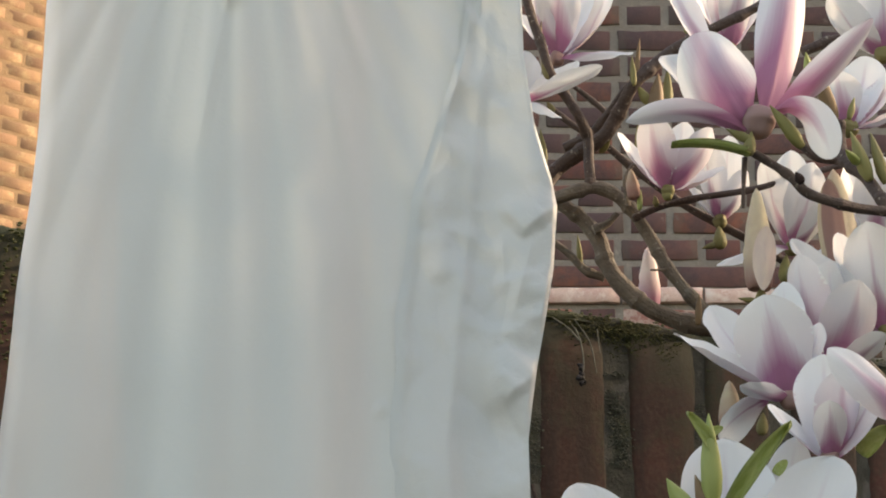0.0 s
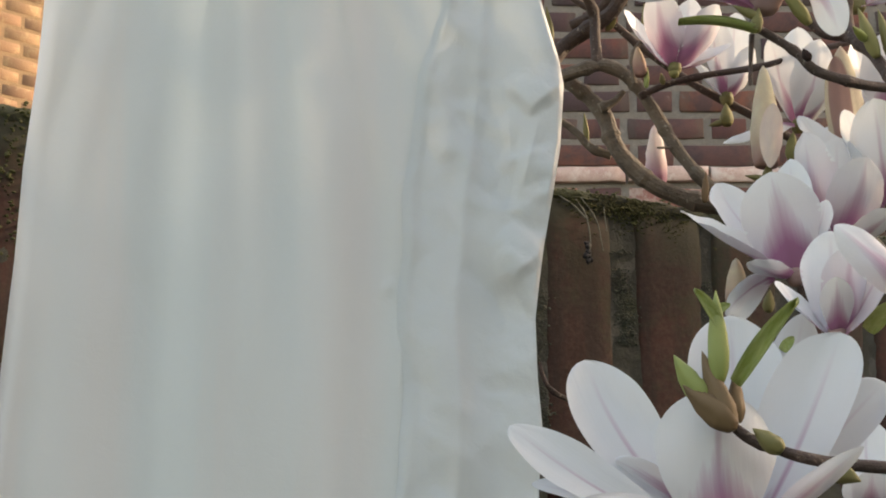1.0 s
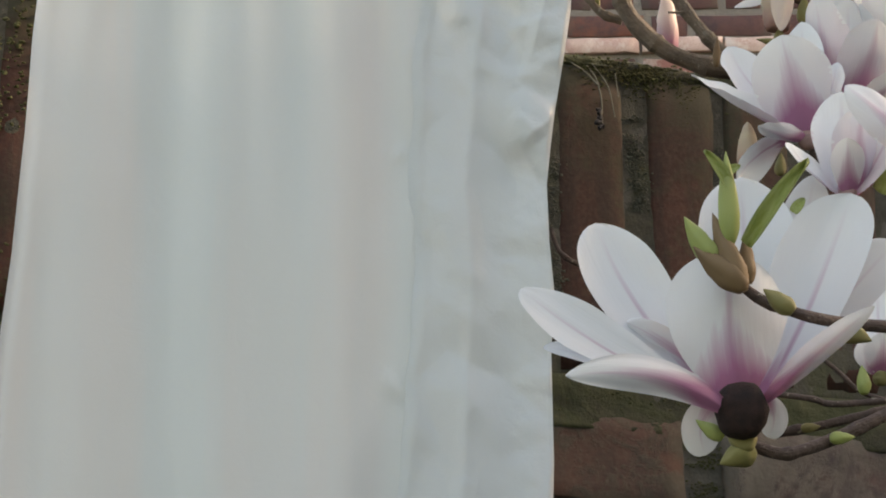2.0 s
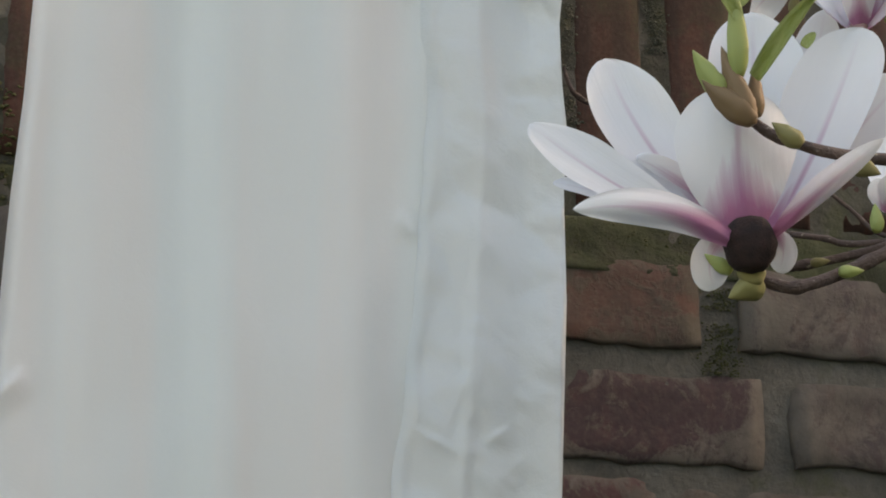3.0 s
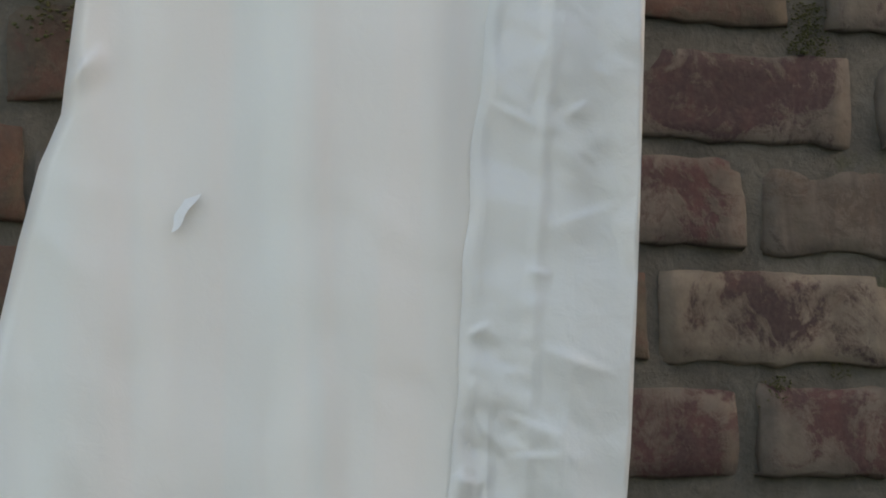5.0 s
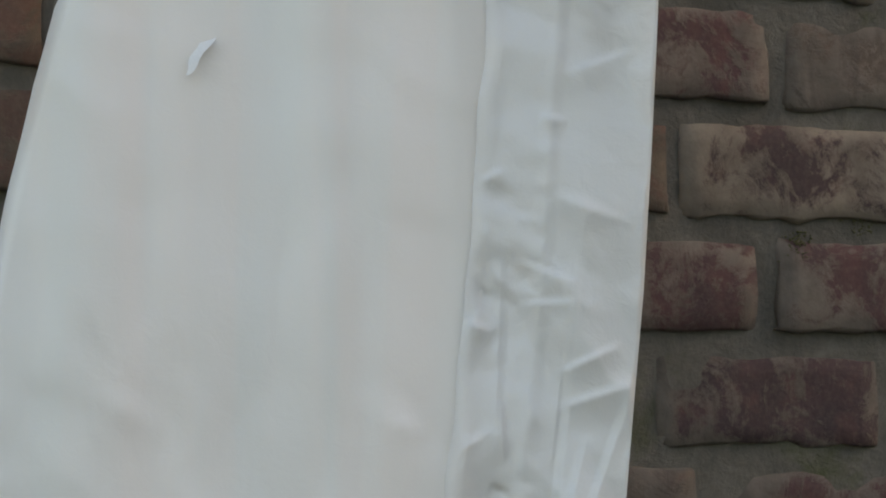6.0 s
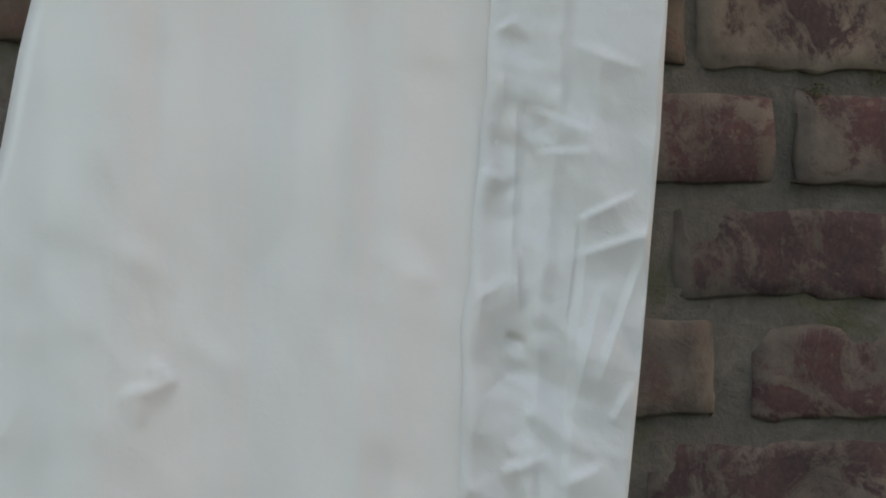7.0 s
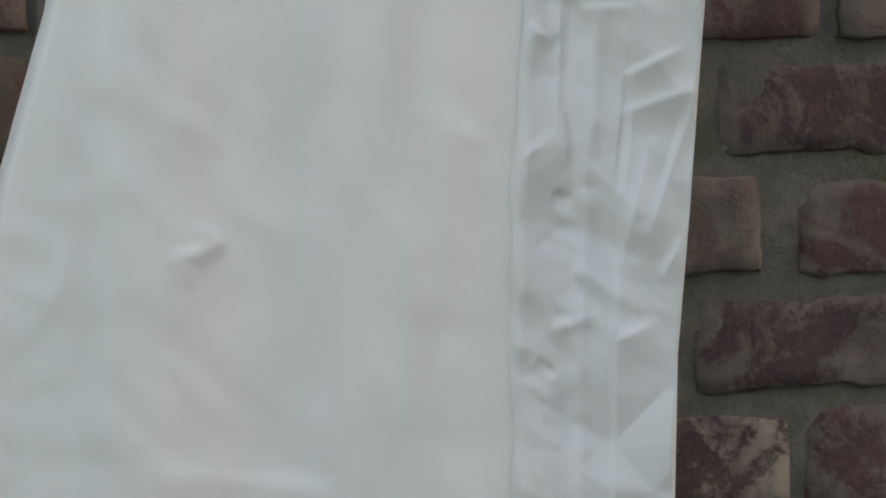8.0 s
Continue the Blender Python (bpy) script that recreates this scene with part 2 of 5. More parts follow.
def petal_material(name, blush, base_reach, vein, taper=2.9, white=0.89):
    k = Mat(name)
    vec = k.coords("UV")
    sep = k.node("ShaderNodeSeparateXYZ", Vector=vec)
    x, y = sep.outputs[0], sep.outputs[1]
    rnd = k.t.nodes.new("ShaderNodeObjectInfo").outputs["Random"]
    moved, _ = k.shift(vec, 9.0)
    stretch = k.node("ShaderNodeMapping", Vector=moved, Scale=(0.5, 6.0, 1.0))
    streak = k.noise(stretch.outputs[0], 3.0, 5, 0.62)
    reach = k.math("ADD", base_reach, k.math("MULTIPLY", k.math("SUBTRACT", streak, 0.5), 0.55))
    side = k.math("MAXIMUM", 0.08, k.math("SUBTRACT", 1.0, k.math("MULTIPLY", k.math("ABSOLUTE", y), taper)))
    foot = k.math("SUBTRACT", 1.0, k.math("DIVIDE", x, k.math("MULTIPLY", reach, side)))
    foot = k.ramp(foot, (0.0, 0.0), (0.75, 1.0))
    off = k.math("ABSOLUTE", k.math("ADD", y, k.math("MULTIPLY", k.math("SUBTRACT", streak, 0.5), 0.05)))
    line = k.ramp(off, (0.006, 1.0), (0.045, 0.0))
    fade = k.ramp(x, (0.25, 1.0), (0.98, 0.0))
    line = k.math("MULTIPLY", k.math("MULTIPLY", line, fade), vein)
    soft = k.math("MULTIPLY", k.ramp(x, (0.1, 0.55), (0.9, 0.08)), k.math("ADD", 0.35, rnd))
    amount = k.math("MAXIMUM", k.math("MAXIMUM", foot, line), k.math("MULTIPLY", soft, blush))
    white = k.mix(k.noise(moved, 3, 4), (white, white * 0.995, white * 0.99), (white * 0.95, white * 0.965, white * 0.975))
    col = k.mix(k.math("MINIMUM", amount, 0.86), white, (0.40, 0.085, 0.235))
    nor = k.bump(streak, 0.07, 0.02)
    k.done(col, 0.5)
    k.b.inputs["Sheen Weight"].default_value = 0.1
    tr = k.node("ShaderNodeBsdfTranslucent", Color=col, Normal=nor)
    mx = k.node("ShaderNodeMixShader", Fac=0.42)
    k.link(k.b.outputs[0], mx.inputs[1])
    k.link(tr.outputs[0], mx.inputs[2])
    k.link(mx.outputs[0], k.out.inputs[0])
    return k.m


M_PETAL_OUT = petal_material("petal_outside", 0.75, 1.0, 0.9, 1.8)
M_PETAL_MAUVE = petal_material("petal_outside_mauve", 1.25, 1.45, 0.9, 1.35)
M_PETAL_IN = petal_material("petal_inside", 0.05, 0.24, 0.5)
M_PETAL_OUT_W = petal_material("petal_outside_white", 0.20, 0.62, 0.6)
M_PETAL_VEIN = petal_material("petal_veined_white", 0.06, 0.30, 0.62, 2.9, 0.76)
M_PETAL_NEAR = petal_material("petal_outside_near", 0.28, 0.72, 0.80, 1.9, 0.78)


def bark_material(name, a, b, lichen):
    k = Mat(name)
    vec = k.coords()
    n = k.noise(vec, 60, 6, 0.65)
    col = k.mix(k.ramp(n, (0.35, 0.0), (0.65, 1.0)), a, b)
    spot = k.noise(vec, 330, 2)
    col = k.mix(k.ramp(spot, (0.66, 0.0), (0.72, 0.7)), col, (0.32, 0.28, 0.22))
    moss = k.noise(vec, 35, 5, 0.7)
    col = k.mix(k.ramp(moss, (0.62 - lichen, 0.0), (0.72 - lichen, 0.7)), col, (0.17, 0.17, 0.13))
    k.bump(k.math("ADD", n, k.noise(vec, 260, 3)), 0.8, 0.002)
    return k.done(col, 0.75)


M_BARK_GREY = bark_material("grey_bark", (0.165, 0.125, 0.092), (0.100, 0.072, 0.053), 0.04)
M_BARK_DARK = bark_material("dark_twig_bark", (0.052, 0.031, 0.025), (0.082, 0.050, 0.039), -0.05)


def simple_organic(name, a, b, scale, rough=0.6, light=0.0, relief=0.002, foot=None):
    k = Mat(name)
    vec, r = k.shift(k.coords(), 7.0)
    n = k.noise(vec, scale, 5, 0.6)
    col = k.mix(k.ramp(n, (0.35, 0.0), (0.68, 1.0)), a, b)
    if foot:
        low = k.node("ShaderNodeSeparateXYZ", Vector=k.coords()).outputs[2]
        col = k.mix(k.ramp(k.math("ADD", k.math("MULTIPLY", low, 30.0), k.math("MULTIPLY", n, 0.5)), (0.35, 0.9), (0.95, 0.0)), col, foot)
    nor = k.bump(k.noise(vec, scale * 6, 3), 0.4, relief)
    k.done(col, rough)
    k.b.inputs["Specular IOR Level"].default_value = 0.25
    if light:
        tr = k.node("ShaderNodeBsdfTranslucent", Color=col, Normal=nor)
        mx = k.node("ShaderNodeMixShader", Fac=light)
        k.link(k.b.outputs[0], mx.inputs[1])
        k.link(tr.outputs[0], mx.inputs[2])
        k.link(mx.outputs[0], k.out.inputs[0])
    return k.m


M_LEAF = simple_organic("young_leaf", (0.30, 0.35, 0.10), (0.42, 0.45, 0.19), 5, 0.45, 0.35)
M_SCALE_OLIVE = simple_organic("olive_bud_scale", (0.22, 0.20, 0.075), (0.15, 0.12, 0.055), 6)
M_SCALE_BROWN = simple_organic("brown_bud_scale", (0.20, 0.125, 0.065), (0.13, 0.08, 0.045), 6)
M_SCALE_DARK = simple_organic("dark_calyx", (0.016, 0.009, 0.008), (0.034, 0.017, 0.014), 160, 0.85)
M_SCALE_PINK = simple_organic("mauve_calyx", (0.30, 0.19, 0.17), (0.22, 0.12, 0.12), 4)
M_BUD_CREAM = simple_organic("cream_bud_petal", (0.68, 0.60, 0.42), (0.58, 0.45, 0.34), 60, 0.6, 0.25, 0.0006, (0.36, 0.19, 0.17))
M_BUD_PINK = simple_organic("pink_bud_petal", (0.82, 0.74, 0.68), (0.74, 0.58, 0.57), 60, 0.6, 0.25, 0.0006, (0.36, 0.13, 0.22))
M_BUD_MAUVE = simple_organic("mauve_bud_petal", (0.66, 0.52, 0.47), (0.74, 0.60, 0.50), 3, 0.6, 0.2, 0.0005)
M_MOSS = simple_organic("moss_tuft", (0.050, 0.056, 0.020), (0.085, 0.080, 0.042), 40, 0.95)
M_WEB = simple_organic("pale_debris", (0.20, 0.20, 0.17), (0.12, 0.12, 0.10), 160, 0.95)
M_LICHEN = simple_organic("grey_lichen", (0.125, 0.125, 0.102), (0.070, 0.074, 0.056), 200, 0.95)
M_BLACK = simple_organic("dark_debris", (0.02, 0.018, 0.017), (0.05, 0.045, 0.05), 90, 0.6)


# ---- helpers of this scene ----
def mesh_of(name, bm, *mats, smooth=True):
    me = bpy.data.meshes.new(name)
    flat = [f.tag for f in bm.faces]
    bm.to_mesh(me)
    bm.free()
    for m in mats:
        me.materials.append(m)
    if smooth:
        me.polygons.foreach_set("use_smooth", [not f for f in flat])
    return me


def part(name, bm, material, parent, label="", smooth=True):
    ob = new(name, mesh_of(name, bm, material, smooth=smooth))
    ob.parent = parent
    if label:
        tagged(ob, label)
    return ob


def lerp_table(table, z):
    """Value at z from rising rows of (z, value), smoothly."""
    zs, vs = [r[0] for r in table], [r[1] for r in table]
    return float(np.interp(z, zs, vs))


def grid_mesh(name, nu, nv, fn, *mats, slot=None):
    verts = [fn(i / nu, j / nv) for j in range(nv + 1) for i in range(nu + 1)]
    faces = [(j * (nu + 1) + i, j * (nu + 1) + i + 1, (j + 1) * (nu + 1) + i + 1, (j + 1) * (nu + 1) + i) for j in range(nv) for i in range(nu)]
    me = bpy.data.meshes.new(name)
    me.from_pydata(verts, [], faces)
    for m in mats:
        me.materials.append(m)
    me.shade_smooth()
    return me


def worn_brick(length, depth, height, seed, jitter, nu=6, nv=3, lean=0.0):
    """A brick lying along x, front face towards -y, its origin in the middle of the front face; rounded and chipped. lean: how far its foot stands proud of its head."""
    rnd = random.Random(seed)
    bm = bmesh.new()
    rows = []
    off = Vector((seed * 3.7, seed * 1.3, 0))
    chip = [rnd.random() ** 3 for _ in range(4)]

    def place(k, n, size):
        if k in (0, n):
            return (k / n - 0.5) * size
        return -size / 2 + 0.0045 + (size - 0.009) * (k - 1) / (n - 2)

    for j in range(nv + 1):
        row = []
        for i in range(nu + 1):
            x, z = place(i, nu, length), place(j, nv, height)
            edge = min(i, nu - i) == 0, min(j, nv - j) == 0
            dy = 0.0
            if edge[0]:
                dy += 0.0022 + lean * 0.6
                x *= 1 - 0.012 * rnd.random() - jitter * 0.03 * rnd.random()
            if edge[1]:
                dy += 0.0018 + (lean * 0.6 if j else 0.0)
                z *= 1 - 0.05 * rnd.random() - jitter * 0.06 * rnd.random()
            if lean:
                corner = (1 if x > 0 else 0) + (2 if z > 0 else 0)
                near = max(0.0, abs(x) / length * 2 - 0.80) * max(0.0, abs(z) / height * 2 - 0.35) * 7
                dy += near * chip[corner] * 0.012 + lean * z / height
            n = noise.noise(Vector((x * 22, 0, z * 22)) + off)
            row.append(bm.verts.new((x, dy + n * 0.0020 * jitter, z + noise.noise(Vector((x * 34, 5, z * 9)) + off) * 0.0026 * jitter)))
        rows.append(row)
    for j in range(nv):
        for i in range(nu):
            bm.faces.new((rows[j][i], rows[j][i + 1], rows[j + 1][i + 1], rows[j + 1][i]))
    ring = rows[0] + [r[-1] for r in rows[1:]] + rows[-1][-2::-1] + [r[0] for r in rows[-2:0:-1]]
    back = [bm.verts.new((v.co.x, depth, v.co.z)) for v in ring]
    for a in range(len(ring)):
        b = (a + 1) % len(ring)
        bm.faces.new((ring[a], back[a], back[b], ring[b])).tag = True
    return bm


# ---- ground ----
gm = grid_mesh("ground", 40, 40, lambda u, v: ((u - 0.5) * 3000, (v - 0.5) * 3000, 0), M_GROUND)
ground = tagged(new("ground", gm), "green and brown garden lawn ground", "ground", kind="structure")

# ---- garden wall ----
WALL_A = 24.087
WALL = pose(0.2, 1.92, 0, 0, 0, WALL_A)      # x along the wall, y into it


def mortar_face(u, v):
    x, z = -2.2 + 4.6 * u, 1.765 * v
    n = noise.noise(Vector((x * 14, 3, z * 14))) * 0.0040 + noise.noise(Vector((x * 45, 9, z * 45))) * 0.0030 + noise.noise(Vector((x * 120, 4, z * 120))) * 0.0010
    return (x, 0.0020 + n * 0.48, z)


wall = new("wall_garden", grid_mesh("wall_garden", 560, 210, mortar_face, M_MORTAR))
wall.matrix_world = WALL
tagged(wall, "old red brick garden wall with crumbling lime mortar", "wall", kind="structure")
bm = bmesh.new()
bmesh.ops.create_cube(bm, size=1, matrix=pose(0.1, 0.14, 0.88) @ Matrix.Diagonal((4.6, 0.22, 1.76, 1)))
part("wall_core", bm, M_MORTAR, wall, smooth=False)


def coping_top(u, v):
    x, a = -2.2 + 4.6 * u, v * math.pi
    n = noise.noise(Vector((x * 9, 1, v * 2))) * 0.0025 + noise.noise(Vector((x * 40, 7, v * 5))) * 0.004 + noise.noise(Vector((x * 130, 7, v * 9))) * 0.003
    y = 0.12 - 0.121 * math.cos(a)
    z = 1.790 + 0.006 * math.sin(a) ** 0.5 + n * (0.2 + 0.7 * math.sin(a))
    return (x, y + n * 0.6 * math.cos(a), z - (0.002 + 0.008 * max(0, noise.noise(Vector((x * 25, 2, 0))))) * (1 if v in (0, 1) else 0))


cap = new("coping_mortar", grid_mesh("coping_mortar", 700, 14, coping_top, M_MOSSY))
cap.parent = wall
tagged(cap, "mossy crumbling mortar along the wall top")



def coping_bed(u, v):
    x, z = -2.2 + 4.6 * u, 1.56 + 0.230 * v
    n = noise.noise(Vector((x * 30, 3, z * 16))) * 0.0012 + noise.noise(Vector((x * 90, 9, z * 60))) * 0.0014
    return (x, 0.0012 + n * 0.8 + (0.02 if v in (0, 1) else 0), z)


bed = new("coping_bed", grid_mesh("coping_bed", 900, 60, coping_bed, M_BED))
bed.parent = wall
tagged(bed, "pale streaked mortar between the coping bricks")


def lip(u, v):
    """Ragged mortar spilling over the head of the upright bricks."""
    x = -2.2 + 4.6 * u
    drop = 0.006 + 0.022 * max(0.0, 0.25 + noise.noise(Vector((x * 19, 4, 0)))) + 0.007 * noise.noise(Vector((x * 70, 2, 0)))
    z = 1.794 - drop * v + 0.003 * noise.noise(Vector((x * 110, 3, v * 2)))
    bulge = math.sin(math.pi * (0.05 + 0.95 * v)) ** 0.6
    return (x, 0.003 - 0.0042 * bulge + 0.0030 * noise.noise(Vector((x * 75, 5, z * 75))), z)


spill = new("coping_lip", grid_mesh("coping_lip", 900, 6, lip, M_MOSSY))
spill.parent = wall
tagged(spill, "mossy mortar spilling over the upright bricks")


def mossy_joint(u, v):
    x, z = -2.2 + 4.6 * u, 1.526 + 0.042 * v
    n = noise.noise(Vector((x * 26, 6, z * 26))) * 0.003 + noise.noise(Vector((x * 80, 1, z * 80))) * 0.002
    return (x, 0.0005 + n + (0.012 if v in (0, 1) else 0), z + (0.005 * noise.noise(Vector((x * 21, 8, v))) if v in (0, 1) else 0))


joint = new("mossy_joint", grid_mesh("mossy_joint", 900, 14, mossy_joint, M_MOSSY))
joint.parent = wall
tagged(joint, "dark mossy bed joint under the upright bricks")

# ---- house and neighbour behind the wall ----
HOUSE_Y = 7.0


def flat_wall(name, w, h, t, mat, m, label):
    bm = bmesh.new()
    bmesh.ops.create_cube(bm, size=1, matrix=pose(0, t / 2, h / 2) @ Matrix.Diagonal((w, t, h, 1)))
    ob = new(name, mesh_of(name, bm, mat, smooth=False))
    ob.matrix_world = m
    return tagged(ob, label, "wall", kind="structure")


house = flat_wall("wall_house", 5.2, 6.5, 0.3, M_HOUSE_MORTAR, pose(2.0, HOUSE_Y + 0.006, 0), "red brick house wall in shade behind the garden")
tan_house = flat_wall("wall_neighbour", 9.0, 9.0, 0.3, M_TAN_MORTAR, pose(-2.4, 13.0, 0, 0, 0, 36), "sunlit tan brick wall of a neighbouring house")
# added out of view: its height sets where the sun's shadow line falls
shade = flat_wall("wall_shade_caster", 16.0, 3.61, 0.3, M_RENDER, pose(5.0, 2.0, 0, 0, 0, -90), "unseen plain wall added to shade the garden from the sun")

# ---- hanging cloth ----
LEFT_EDGE = [(0.6, -0.4222), (0.92, -0.3902), (1.097, -0.3512), (1.184, -0.3252), (1.236, -0.3162), (1.301, -0.3022), (1.345, -0.2902), (1.373, -0.2775), (1.389, -0.2755), (1.437, -0.2695),
             (1.511, -0.2635), (1.569, -0.2573), (1.643, -0.2523), (1.7, -0.2498), (1.761, -0.2443), (1.808, -0.2420), (1.882, -0.2415), (2.2, -0.2350)]
RIGHT_EDGE = [(0.60, 0.006), (0.914, 0.019), (0.992, 0.0215), (1.066, 0.0285), (1.133, 0.034), (1.185, 0.0385), (1.255, 0.0425), (1.317, 0.0455), (1.38, 0.048), (1.443, 0.0505),
              (1.506, 0.050), (1.54, 0.0525), (1.57, 0.050), (1.605, 0.049), (1.627, 0.0515), (1.65, 0.0545), (1.681, 0.060), (1.709, 0.0645), (1.748, 0.067), (1.765, 0.064),
              (1.802, 0.054), (1.846, 0.048), (1.883, 0.047), (2.2, 0.045)]
SEAM = [(0.60, -0.075), (0.915, -0.069), (1.032, -0.069), (1.093, -0.067), (1.184, -0.058), (1.262, -0.053), (1.346, -0.047), (1.43, -0.036), (1.573, -0.026), (1.60, -0.030),
        (1.681, -0.027), (1.758, -0.018), (1.827, 0.004), (1.883, 0.014), (2.2, 0.012)]
CLOTH_Y = 1.55


def folds(x, z):
    """How far the cloth stands out: long soft folds that lean with the flare of the sheet."""
    lean = (z - 1.4) * 0.10
    q = x + lean * (0.3 - x) * 0.4
    low = min(1.0, max(0.0, (1.45 - z) / 0.4))
    q += 0.012 * noise.noise(Vector((x * 6, 11, z * 1.1)))
    y = 0.0025 * math.sin(q * 41 + 1.1 + 0.5 * z) + (0.0022 - 0.0010 * low) * math.sin(q * 97 + 0.4 - 1.2 * z) + 0.0006 * math.sin(q * 170 + 2 * z)
    y += 0.006 * noise.noise(Vector((x * 7, 0, z * 1.6))) + 0.0012 * noise.noise(Vector((x * 28, 4, z * 9)))
    ang = math.atan2(x + 0.132, 2.05 - z)
    y += 0.0011 * math.sin(ang * 60 + 0.6) * max(0.0, min(1.0, (z - 1.25) / 0.3)) * (0.6 + noise.noise(Vector((ang * 14, 0, 3))))
    y += 0.0022 * min(1.0, max(0.0, (1.62 - z) / 0.3)) * noise.voronoi(Vector((x * 24 + 7, 2, z * 13)))[0][0]
    y += 0.0030 * min(1.0, max(0.0, (1.22 - z) / 0.25)) * noise.voronoi(Vector((x * 34 + 0.5 * z * 34, 9, z * 24)))[0][0] * max(0.0, 0.4 + noise.noise(Vector((x * 8, 1, z * 8))))
    y += 0.0009 * noise.voronoi(Vector((x * 60 + 3, 5, z * 22)))[0][0] * max(0.0, 0.3 + noise.noise(Vector((x * 11, 6, z * 7))))
    return y


def cloth_main(u, v):
    z = 0.62 + 1.5 * v
    lo, hi = lerp_table(LEFT_EDGE, z), lerp_table(SEAM, z) + 0.009
    x = lo + (hi - lo) * u
    roll = 0.010 * max(0.0, 1 - (x - lo) / 0.012) ** 2
    soft = (0.25 + 0.75 * min(1.0, max(0.0, (1.5 - z) / 0.4))) * max(0.0, 0.5 + noise.noise(Vector((x * 9, 8, z * 6))))
    rumple = (0.0016 * facets(x, z, 0.034, 5) + 0.0010 * facets(x, z, 0.015, 6)) * soft * min(1.0, (hi - x) / 0.02)
    return (x, CLOTH_Y + folds(x, z) + creases(x, z, SHEET_CREASES) + roll + rumple, z)


def facets(x, z, cell, seed):
    """Height of a crumpled sheet: flat three-cornered facets that meet in sharp creases."""
    p = (0.86 * x + 0.42 * z) / cell + 0.55 * noise.noise(Vector((x / cell * 0.45, seed, z / cell * 0.45)))
    q = (0.80 * z - 0.50 * x) / cell * 0.75 + 0.55 * noise.noise(Vector((x / cell * 0.45, seed + 7, z / cell * 0.45)))
    i, j = math.floor(p), math.floor(q)
    f, g = p - i, q - j

    def height(a, b):
        return noise.cell(Vector((a + 0.5, b + 0.5, seed + 0.5)))

    if f + g < 1:
        h = height(i, j)
        return h + (height(i + 1, j) - h) * f + (height(i, j + 1) - h) * g
    h = height(i + 1, j + 1)
    return h + (height(i, j + 1) - h) * (1 - f) + (height(i + 1, j) - h) * (1 - g)


def crumple(x, z, u):
    """Shallow facets, and sharper ones low down and where the hem is gathered."""
    low = min(1, max(0, (1.40 - z) / 0.25))
    wild = 0.46 + 0.26 * low
    wild = max(wild, 0.85 * min(1, max(0, (z - 1.52) / 0.06)) * min(1, max(0, (1.80 - z) / 0.05)) * min(1, max(0, (x - 0.012) / 0.02)))
    patch = 0.45 + 0.9 * noise.noise(Vector((x * 14, 5, z * 9)))
    outer = min(1.0, max(0.0, (u - 0.40) / 0.12)) * low
    n = 0.0060 * facets(x, z, 0.026, 3) + (0.0042 * facets(x, z, 0.013, 8) + 0.0014 * facets(x, z, 0.0060, 1)) * max(0.0, patch) * (1 - 0.55 * outer)
    return -n * wild


def seam_line(d, z, at, seed):
    """A sewn line that stands up a little, with small puckers along it; d is the way across from it."""
    low = 0.35 + 0.65 * min(1, max(0, (1.42 - z) / 0.3))
    y = -0.0016 * math.exp(-(d / 0.0045) ** 2)
    k = z / at + 0.35 * noise.noise(Vector((seed, 2, z * 17)))
    pucker = abs((k % 1.0) - 0.5) * 2
    force = max(0.0, 0.25 + noise.noise(Vector((seed, 5, math.floor(k) * 3.7))))
    return y - 0.0022 * low * force * max(0.0, 1 - pucker * 1.5) * math.exp(-(d / 0.0065) ** 2)


def crease(kept, start, end, width, depth):
    """Notes one folded crease, from start to end (x and z)."""
    kept.append((start, end, width, depth))


# creases of the hem, then of the sheet
HEM_CREASES = []
crease(HEM_CREASES, (0.0665, 1.7471), (0.0471, 1.7319), 0.008, 0.0050)
crease(HEM_CREASES, (0.0471, 1.7319), (0.0340, 1.7500), 0.006, 0.0036)
crease(HEM_CREASES, (0.0304, 1.7004), (0.0610, 1.7066), 0.007, 0.0030)
crease(HEM_CREASES, (0.0386, 1.6979), (0.0335, 1.6705), 0.006, -0.0030)
crease(HEM_CREASES, (0.0370, 1.6605), (0.0535, 1.6434), 0.008, 0.0034)
crease(HEM_CREASES, (0.0345, 1.6288), (0.0460, 1.6044), 0.008, -0.0040)
crease(HEM_CREASES, (0.0535, 1.6434), (0.0345, 1.6288), 0.007, 0.0036)
crease(HEM_CREASES, (0.0203, 1.5601), (0.0385, 1.5601), 0.004, 0.0020)
crease(HEM_CREASES, (0.0345, 1.7277), (0.0360, 1.7014), 0.007, 0.0030)
crease(HEM_CREASES, (0.0510, 1.7207), (0.0424, 1.6857), 0.007, 0.0028)
crease(HEM_CREASES, (-0.0365, 1.3744), (-0.0133, 1.3613), 0.005, 0.0026)
crease(HEM_CREASES, (0.0055, 1.3663), (0.0180, 1.3733), 0.004, 0.0018)
crease(HEM_CREASES, (-0.0002, 1.3053), (0.0309, 1.3156), 0.006, 0.0024)
crease(HEM_CREASES, (-0.0049, 1.4029), (-0.0162, 1.3746), 0.006, 0.0012)
crease(HEM_CREASES, (0.0099, 1.4440), (0.0012, 1.3933), 0.005, 0.0010)
crease(HEM_CREASES, (-0.0611, 1.1554), (-0.0512, 1.1737), 0.006, 0.0046)
crease(HEM_CREASES, (-0.0579, 1.1689), (-0.0442, 1.1638), 0.005, 0.0036)
crease(HEM_CREASES, (-0.0037, 1.1427), (0.0231, 1.1546), 0.004, 0.0032)
crease(HEM_CREASES, (-0.0075, 1.1220), (0.0339, 1.1350), 0.006, 0.0034)
